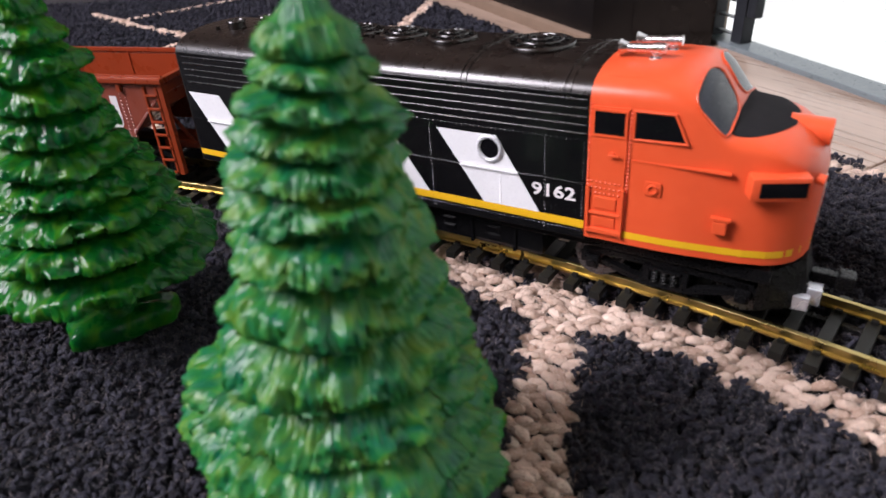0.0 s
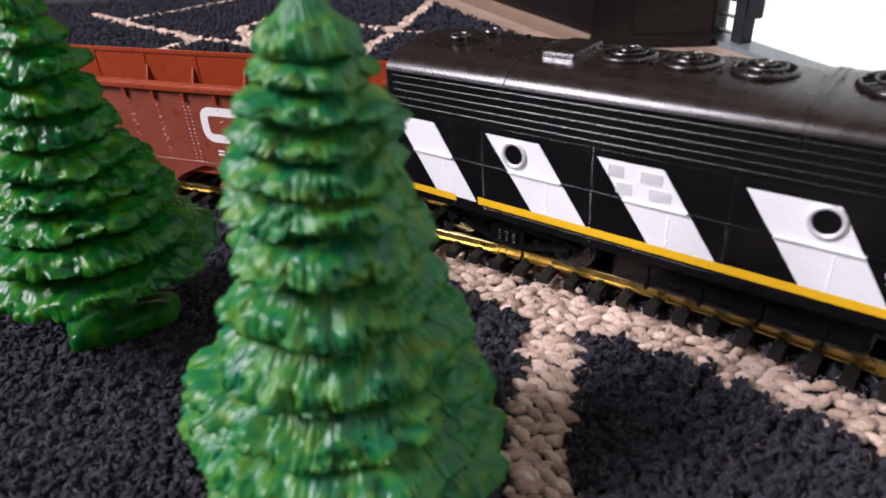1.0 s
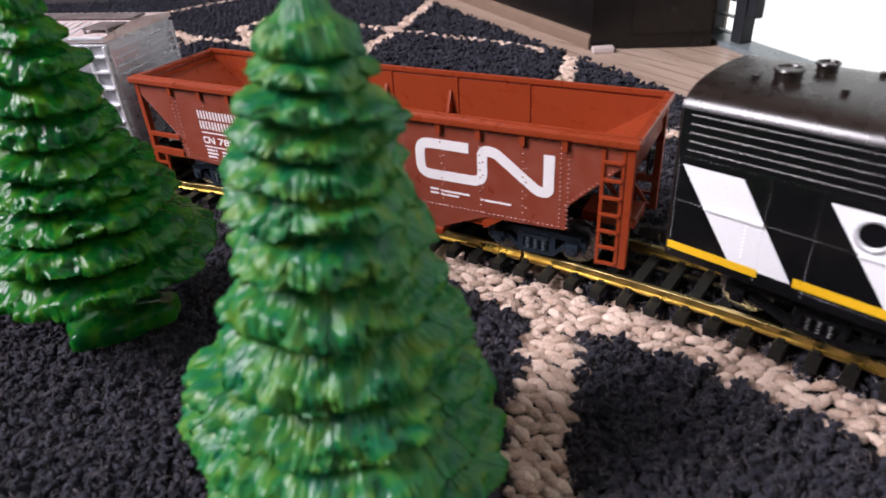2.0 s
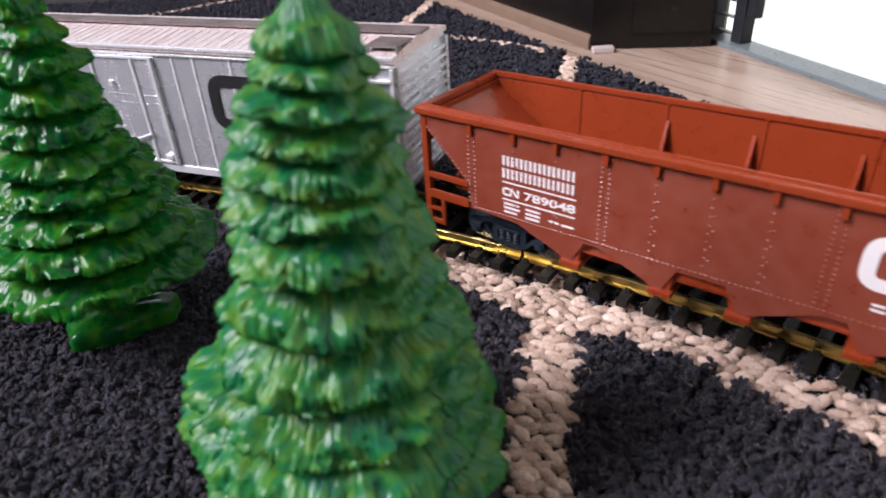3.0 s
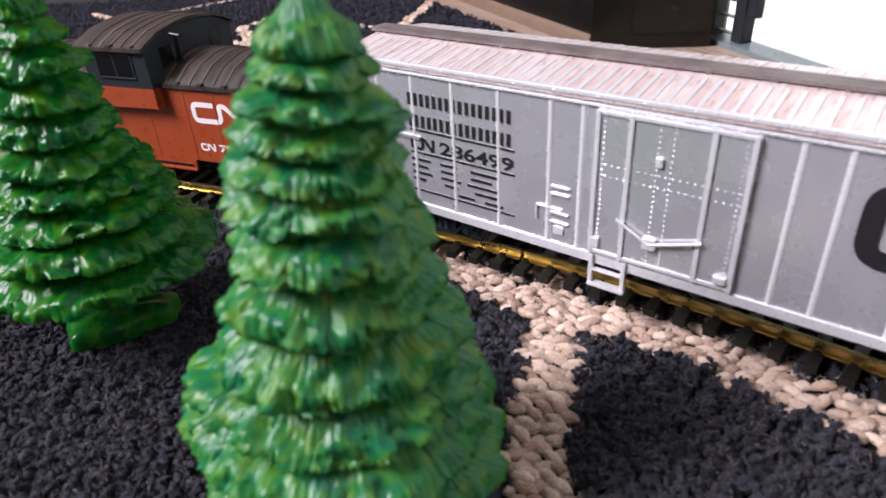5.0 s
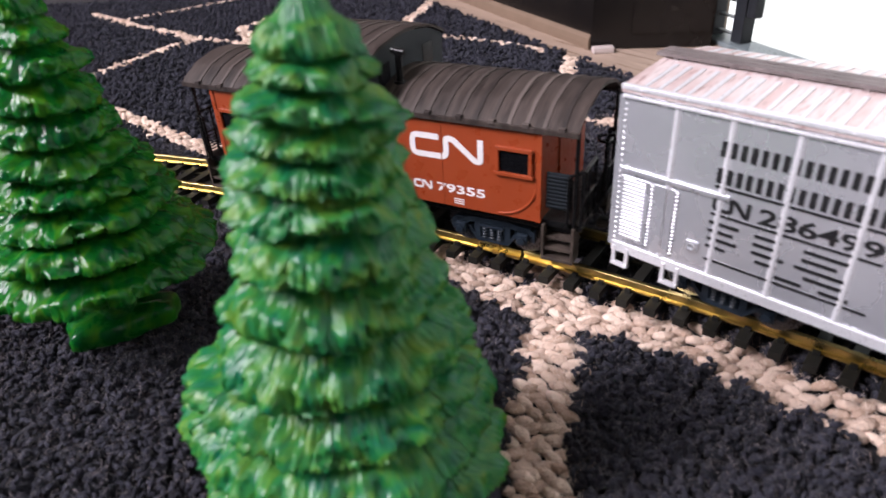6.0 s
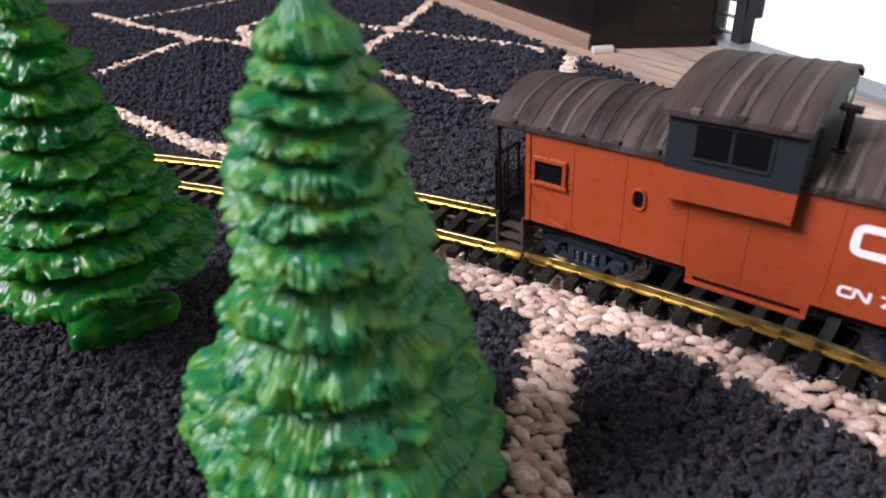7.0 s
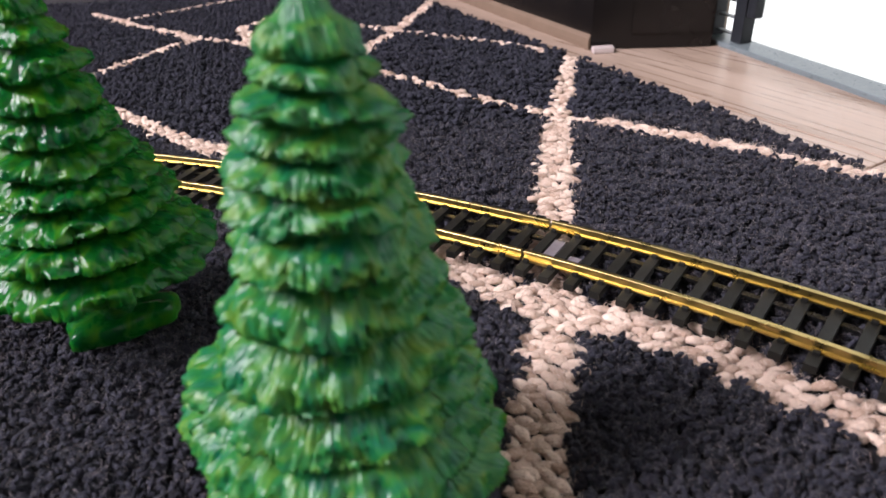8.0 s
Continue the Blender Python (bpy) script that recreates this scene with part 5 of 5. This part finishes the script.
def tufts(p, size, strands, height, seed):
    """Strands of each tuft: they lean out from its root, with rounded ends at uneven heights."""
    r = np.random.default_rng(seed)
    n = len(p)
    lift = np.array([noise.noise((x * 150, y * 150, 3.0)) for x, y in p]) * 0.0009 + r.normal(0, 0.0004, n)
    a = r.uniform(0, 2 * np.pi, (n, strands))
    d = np.sqrt(r.uniform(0, 1, (n, strands))) * size * 0.50
    c = np.stack([p[:, 0, None] + d * np.cos(a), p[:, 1, None] + d * np.sin(a), (height + lift)[:, None] - d * d / size * 1.7 + r.normal(0, 0.00022, (n, strands))], -1).reshape(-1, 3)
    k = len(c)
    radii = np.column_stack([r.uniform(0.85, 1.35, k), r.uniform(0.42, 0.62, k), r.uniform(0.42, 0.62, k)]) * size / 3.6
    return c, radii, (a + r.normal(1.2, 0.5, a.shape)).ravel(), r.normal(0.15, 0.55, k)


def fibres(name, roots, lengths, width, material, label, seed):
    """Curled loose wool fibres, three short blades each."""
    r = np.random.default_rng(seed)
    n = len(roots)
    way = r.normal(0, 1, (n, 3)) * np.array([1, 1, 0.55]) + np.array([0, 0, 0.45])
    way /= np.linalg.norm(way, axis=1)[:, None]
    axis = r.normal(0, 1, (n, 3))
    axis /= np.linalg.norm(axis, axis=1)[:, None]
    curl = r.uniform(0.5, 1.1, n)[:, None]
    pts, at = [roots], roots
    for _ in range(3):
        way = way + np.cross(axis, way) * curl
        way /= np.linalg.norm(way, axis=1)[:, None]
        at = at + way * lengths[:, None] / 3
        pts.append(at)
    wide = np.cross(way, axis)
    wide = wide / (np.linalg.norm(wide, axis=1)[:, None] + 1e-9) * width
    v = np.stack([pts[0] - wide, pts[0] + wide, pts[1] - wide, pts[1] + wide, pts[2] - wide * 0.8, pts[2] + wide * 0.8, pts[3]], 1).reshape(-1, 3)
    k = np.arange(n)[:, None] * 7
    faces = np.concatenate([k + q for q in ((0, 1, 3), (0, 3, 2), (2, 3, 5), (2, 5, 4), (4, 5, 6))]).astype(np.int32)
    me = bpy.data.meshes.new(name)
    me.vertices.add(len(v))
    me.vertices.foreach_set("co", v.reshape(-1).astype(np.float32))
    me.loops.add(faces.size)
    me.loops.foreach_set("vertex_index", faces.reshape(-1))
    me.polygons.add(len(faces))
    me.polygons.foreach_set("loop_start", np.arange(0, faces.size, 3, dtype=np.int32))
    me.update(calc_edges=True)
    me.validate()
    me.materials.append(material)
    ob = new(name, me)
    ob.parent = rug
    tagged(ob, label, kind="stuff")


for near in (True, False):
    y0, y1, pitch = (0.035, 0.255, 0.0034) if near else (0.255, 0.62, 0.0046)
    p = grid(pitch * 1.08, pitch * 0.90, -0.45, 0.25, y0, y1, ROWS, pitch * 0.24)
    d = line_distance(p) + rng.normal(0, 0.0005, len(p))
    p = p[d > (HALF + 0.0006 if near else HALF - 0.0010)]
    c, radii, yaw, tilt = tufts(p, pitch * 1.1, 8 if near else 6, -0.0008, 21)
    strewn("pile", c, radii, yaw, tilt, ball(), PILE, rug, 0.14, 11, "charcoal wool pile")
    # wool below the tufts, so that no backing shows between them
    k = len(p)
    strewn("pile", np.column_stack([p, np.full(k, -0.0032)]), np.tile([pitch * 0.62, pitch * 0.62, 0.0016], (k, 1)), rng.uniform(0, 6, k), np.zeros(k), ball(), PILE, rug, 0.1, 13, "charcoal wool pile")
    pick = rng.integers(0, len(c), int(len(c) * (3.2 if near else 0.15)))
    roots = c[pick] + rng.normal(0, 0.00045, (len(pick), 3)) + np.array([0, 0, 0.0003])
    fibres("fuzz", roots, rng.uniform(0.0009, 0.0030, len(pick)), 0.00004 if near else 0.00006, LIT_FUZZ, "loose wool fibres, coloured pale for highlights on the tufts", 31)
    q = grid(0.0036, 0.0021, -0.45, 0.25, y0, y1, ROWS, 0.0006)
    d = line_distance(q) + rng.normal(0, 0.0006, len(q))
    q = q[d < (HALF + 0.0010 if near else HALF - 0.0014)]
    n = len(q)
    centres = np.column_stack([q, -0.0030 + rng.normal(0, 0.00045, n)])
    radii = np.column_stack([rng.uniform(2.0, 2.8, n), rng.uniform(1.1, 1.4, n), rng.uniform(1.0, 1.25, n)]) * MM
    side = np.where(rng.random(n) < 0.5, 1, -1) * rng.uniform(0.05, 0.75, n)
    strewn("cream_pile", centres, radii, ROWS + side, rng.normal(0.05, 0.22, n), twisted_loop(9, 10) if near else twisted_loop(5, 6), CREAM, rug, 0.03, 12, "cream looped yarn with shade and highlights in its colour")
    if near:
        pick = rng.integers(0, n, n * 22)
        roots = centres[pick] + rng.normal(0, 1, (len(pick), 3)) * np.array([0.0016, 0.0010, 0.0002]) + np.array([0, 0, 0.0012])
        fibres("cream_fuzz", roots, rng.uniform(0.0008, 0.0022, len(pick)), 0.00004, CREAM_FUZZ, "loose cream fibres", 33)

# ---- track ----
RAIL_PROFILE = [(-1.15, 2.0), (1.15, 2.0), (1.15, 2.35), (0.3, 2.55), (0.3, 3.75), (0.62, 3.95), (0.62, 4.4), (0.5, 4.5), (-0.5, 4.5), (-0.62, 4.4), (-0.62, 3.95), (-0.3, 3.75), (-0.3, 2.55), (-1.15, 2.35)]


def sweep(profile, s0, s1, o, step=0.006):
    k = max(2, int(abs(s1 - s0) / step) + 1)
    rings = [[tuple(off_track(s0 + (s1 - s0) * i / (k - 1), (o + dy) * MM, z * MM) * 1000) for dy, z in profile] for i in range(k)]
    return loft(rings)


SPIKES = [slab(-0.75, 0.75, y - 0.5, y + 0.5, 1.8, 2.9, 0.15) for o in (-8.9, 8.9) for y in (o - 1.75, o + 1.75)]
tie_src = merged(slab(-1.35, 1.35, -14.8, 14.8, 0.0, 2.0, 0.12), *SPIKES)
TIE_MESH = bpy.data.meshes.new("tie")
tie_src.to_mesh(TIE_MESH)
tie_src.free()
TIE_MESH.materials.append(TIE)
for s0, s1 in ((-0.86, -0.0004), (0.0004, 0.80)):
    tr = thing("track_section", "curved brass rails on black plastic ties lying on the rug", "toy track", "track sections")
    for o in (-8.9, 8.9):
        rail = part("rail", sweep(RAIL_PROFILE, s0, s1, o), BRASS, tr, "shiny brass rail", 30)
        sj = (s0, s0 + 0.008) if s0 > 0 else (s1 - 0.008, s1)
        part("rail_joiner", merged(sweep([(-1.5, 1.95), (1.5, 1.95), (1.5, 2.7), (0.5, 2.9), (0.5, 3.2), (-0.5, 3.2), (-0.5, 2.9), (-1.5, 2.7)], sj[0], sj[1], o, 0.002)), BRASS, rail, "brass rail joiner")
    i0, i1 = math.ceil((s0 - 0.00865) / 0.007), math.floor((s1 - 0.00865) / 0.007)
    for i in range(i0, i1 + 1):
        x, y, a = on_track(0.00865 + i * 0.007)
        t = new("tie", TIE_MESH)
        t.parent = tr
        t.matrix_basis = pose(x, y, 0, 0, 0, math.degrees(a))
    for dy in (-4.5, 4.5):
        part("web_strip", sweep([(dy - 0.8, 0.2), (dy + 0.8, 0.2), (dy + 0.8, 1.1), (dy - 0.8, 1.1)], s0, s1, 0), DARK, tr)
for s, y0, y1 in ((0.0051, -5.5, 4.0), (0.0121, -7.0, -2.0)):
    x, y, a = on_track(s)
    chip = thing("plastic_scrap", "small greyed plastic scrap between the ties", "scrap")
    part("strip", slab(-1.6, 1.6, y0, y1, 0.0, 1.7, 0.1), TIE_GREY, chip)
    chip.matrix_basis = pose(x, y, 0, 0, 0, math.degrees(a))


# ---- model trees ----
def conifer(label, material, tiers, seed, base_len, base_wid, lip, lobe_mm, needle, tip_z):
    """A moulded conifer. tiers: (rim height, rim radius) from the skirt up. lip: how thick the rolled rim is; lobe_mm: width of one leaf clump; needle: depth of the combed grooves."""
    tree = thing("model_tree", label, "toy tree", "model trees")
    rnd = random.Random(seed)
    for k, (zb, rb) in enumerate(tiers):
        zn, rn = tiers[k + 1] if k + 1 < len(tiers) else (tip_z, 1.0)
        hgt = zn - zb
        neck = max(0.7, rn * 0.64)
        last = k + 1 == len(tiers)
        n = int(min(420, max(160, rb * 17)))
        waves = [(1, rnd.uniform(0, 6.3), 0.030), (2, rnd.uniform(0, 6.3), 0.030), (3, rnd.uniform(0, 6.3), 0.030)]
        # leaf clumps round the rim, of uneven width, each with its own reach, droop and comb direction
        count = max(6, int(2 * math.pi * rb / lobe_mm))
        cuts, at = [], 0.0
        for _ in range(count):
            cuts.append(at)
            at += rnd.uniform(0.55, 1.45)
        cuts = [c / at * 2 * math.pi for c in cuts] + [2 * math.pi]
        reach = [rnd.uniform(-0.7, 0.7) for _ in range(count)]
        droop = [rnd.uniform(-0.8, 0.8) for _ in range(count)]
        comb = [rnd.uniform(-2.6, 2.6) for _ in range(count)]
        w = rb - neck
        lip_h = min(lip, hgt * 0.46)
        over = 2.6 if not last else 0.0
        shape = [(neck * 0.9, zn + over), (neck + w * 0.06, zn - hgt * 0.10), (neck + w * 0.22, zn - hgt * 0.26), (neck + w * 0.45, zn - hgt * 0.40), (neck + w * 0.70, zb + lip_h * 0.95), (neck + w * 0.88, zb + lip_h * 0.62),
                 (rb, zb + lip_h * 0.22), (rb, zb - lip_h * 0.04), (rb * 0.965, zb - lip_h * 0.16), (rb - w * 0.20, zb - lip_h * 0.05), (rb - w * 0.48, zb + lip_h * 0.3), (neck * 0.9, zb + lip_h * 0.6)]
        if last:
            shape[0:4] = [(0.25, tip_z), (1.7, tip_z - hgt * 0.16), (rb * 0.48, tip_z - hgt * 0.42), (rb * 0.72, tip_z - hgt * 0.60)]
        m = 28
        line = [t * (len(shape) - 1) / (m - 1) for t in range(m)]
        rings, coords = [], []
        lobe_of = []
        j = 0
        for i in range(n):
            ang = 2 * math.pi * i / n
            while ang >= cuts[j + 1]:
                j += 1
            lobe_of.append((j, 2 * (ang - cuts[j]) / (cuts[j + 1] - cuts[j]) - 1, (cuts[j + 1] - cuts[j]) * rb))
        for t in line:
            r0 = float(np.interp(t, range(len(shape)), [q[0] for q in shape]))
            z0 = float(np.interp(t, range(len(shape)), [q[1] for q in shape]))
            f = min(1.0, t / 4.5)
            g = 1.0 if t <= 7.5 else max(0.0, 1 - (t - 7.5) * 0.36)
            edge = max(0.0, 1 - abs(t - 6.6) / 3.4)
            row = []
            for i in range(n):
                ang = 2 * math.pi * i / n
                q, d, wide = lobe_of[i]
                ca, sa = math.cos(ang), math.sin(ang)
                sway = sum(h * math.sin(o * ang + p0) for o, p0, h in waves)
                lump = noise.noise((ca * r0 * 0.34, sa * r0 * 0.34, z0 * 0.34 + seed * 3))
                knob = noise.noise((ca * r0 * 0.8, sa * r0 * 0.8, z0 * 0.8 + seed * 5))
                dome = math.sqrt(max(0.0, 1 - abs(d) ** 2.4))
                # needles fan out from the middle of each clump and lean with its comb
                fan = d * (0.75 + 0.09 * t) * wide * 2.1 + comb[q] * t * 0.55 + 3.4 * lump + 2.4 * knob
                groove = math.sin(fan) + 0.35 * math.sin(fan * 2.3 + q)
                tooth = edge * (0.55 * math.sin(fan * 1.02 + 0.6))
                out = f * (rb * sway + 1.5 * lump + 0.7 * knob) + edge * (reach[q] + 0.9 * (dome - 0.75)) + needle * f * groove + 0.5 * needle * tooth * 2
                scale = min(1.0, rb / 9)
                r = max(0.2, r0 + g * out * scale)
                z = z0 + g * scale * (f * (rb * sway * 0.9 + 0.8 * lump) + edge * (-droop[q] - 0.6 * (dome - 0.7)) - needle * tooth)
                row.append((r * ca, r * sa, z))
                coords.append((ang * rb * 0.01 + comb[q] * t * 0.004 + q * 0.37, t * 0.006 * hgt + k))
            rings.append(row)
        bm = loft(rings)
        ob = part("branch_tier", bm, material, tree, "drooping branch tier with combed needle clumps", 85)
        uv = ob.data.uv_layers.new(name="needles")
        idx = np.empty(len(ob.data.loops), dtype=np.int32)
        ob.data.loops.foreach_get("vertex_index", idx)
        uv.data.foreach_set("uv", np.array(coords, dtype=np.float32)[idx].ravel())
    z_skirt = tiers[0][0]
    part("trunk", loft([[((r + 0.25 * math.sin(5 * i)) * math.cos(2 * math.pi * i / 18), (r + 0.25 * math.sin(5 * i)) * math.sin(2 * math.pi * i / 18), z) for i in range(18)] for r, z in ((5.6, 2.2), (4.4, 5.0), (3.7, 9.0), (3.3, z_skirt + 4), (0.5, tip_z * 0.8))]), material, tree, "short ridged trunk", 75)
    outline = []
    for i in range(40):
        a = 2 * math.pi * i / 40
        e = 1 + 0.08 * math.sin(3 * a + seed) + 0.06 * math.sin(7 * a)
        outline.append((base_len * e * math.copysign(abs(math.cos(a)) ** 0.7, math.cos(a)), base_wid * e * math.copysign(abs(math.sin(a)) ** 0.7, math.sin(a))))
    part("base", loft([[(x * q, y * q, z + 0.5 * noise.noise((x * 0.4, y * 0.4, z)) * (z > 1)) for x, y in outline] for q, z in ((0.95, -0.6), (1.0, 0.0), (1.0, 2.2), (0.97, 3.4), (0.90, 4.2), (0.7, 4.7), (0.5, 5.1), (0.2, 5.6))]), material, tree, "lumpy moulded base", 60)
    return tree


near_tree = conifer("matt green moulded plastic conifer standing on the rug", TREE_MATT,
                    [(10.5, 24.4), (19.0, 23.6), (26.8, 20.8), (33.6, 18.2), (41.6, 15.4), (49.6, 13.4), (56.2, 12.2), (61.0, 11.4), (65.2, 10.6), (69.0, 9.4), (72.6, 7.8), (75.8, 6.2)], 3, 13.5, 9.0, 5.0, 10.0, 0.22, 83.5)
near_tree.matrix_basis = pose(-0.0184, 0.079, 0, 0, 3.2, 20)
far_tree = conifer("glossy green moulded plastic conifer standing on the rug", TREE_GLOSS,
                   [(19.5, 24.6), (26.8, 21.8), (33.0, 18.8), (38.8, 16.4), (44.6, 14.2), (50.6, 12.6), (56.6, 11.0), (62.6, 9.2), (68.2, 7.0), (73.4, 5.0)], 8, 12.5, 6.5, 3.4, 6.0, 0.10, 86.0)
far_tree.matrix_basis = pose(-0.0790, 0.131, 0, 0, 1.6, 28)

# ---- movement: arc length of the engine's middle at each tenth of a second; the rest follows on the same line ----
S_ENGINE = [(0.0, -18.0), (0.1, -10.9), (0.2, -1.9), (0.3, 5.0), (0.4, 10.4), (0.5, 17.4), (0.6, 27.6), (0.7, 28.0), (0.8, 39.1), (0.9, 45.5),
            (1.0, 53.6), (1.1, 59.1), (1.2, 61.0), (1.3, 66.7), (1.4, 69.8), (1.5, 82.6), (1.6, 96.5), (1.7, 102.3),
            (1.9, 119.0), (2.1, 135.5), (2.35, 156.0), (2.6, 177.0), (2.8, 193.9),
            (2.9, 204.1), (3.0, 228.0), (3.1, 234.3), (3.2, 248.6), (3.3, 257.3), (3.4, 267.0), (3.5, 270.1), (3.6, 272.3), (3.7, 278.3), (3.8, 287.0), (3.9, 297.9),
            (4.0, 311.4), (4.1, 319.2), (4.2, 328.0), (4.3, 334.6), (4.4, 341.8), (4.5, 359.2), (4.6, 361.3), (4.7, 371.0),
            (4.9, 386.0), (5.15, 402.5), (5.4, 419.5), (5.6, 433.5), (5.8, 448.6),
            (5.9, 459.7), (6.0, 468.2), (6.1, 482.5), (6.2, 488.4), (6.3, 497.3), (6.4, 509.1), (6.5, 520.6), (6.6, 530.7), (6.7, 539.8), (6.8, 545.0),
            (6.9, 557.5), (7.0, 568.2), (7.1, 573.1), (7.2, 588.0), (7.3, 592.3), (7.4, 602.5), (7.5, 608.0), (7.6, 624.1), (7.7, 631.8), (7.8, 645.0), (7.9, 648.5), (8.0, 660.0)]
BEHIND = {"L": 0.0, "H": -0.17644, "R": -0.35165, "C": -0.51227}
TRUCK = {"L": 0.055, "H": 0.047, "R": 0.063, "C": 0.036}


def car_pose(s, half):
    xa, ya, _ = on_track(s - half)
    xb, yb, _ = on_track(s + half)
    return pose((xa + xb) / 2, (ya + yb) / 2, RAIL_TOP, 0, 0, math.degrees(math.atan2(yb - ya, xb - xa)))


def motions():
    ts, ss = [t for t, _ in S_ENGINE], [s * MM for _, s in S_ENGINE]
    for axle, x in AXLES:
        rows = []
        for k in range(0, 241):
            turn = float(np.interp(k / 30, ts, ss)) / 0.0053
            rows.append((k / 30, Matrix.Translation((x, 0, 5.3 * MM)) @ Matrix.Rotation(turn, 4, "Y")))
        walk(axle, rows)
    for key, thing in TRAIN.items():
        walk(thing, [(t, car_pose(s * MM + BEHIND[key], TRUCK[key])) for t, s in S_ENGINE])


motions()
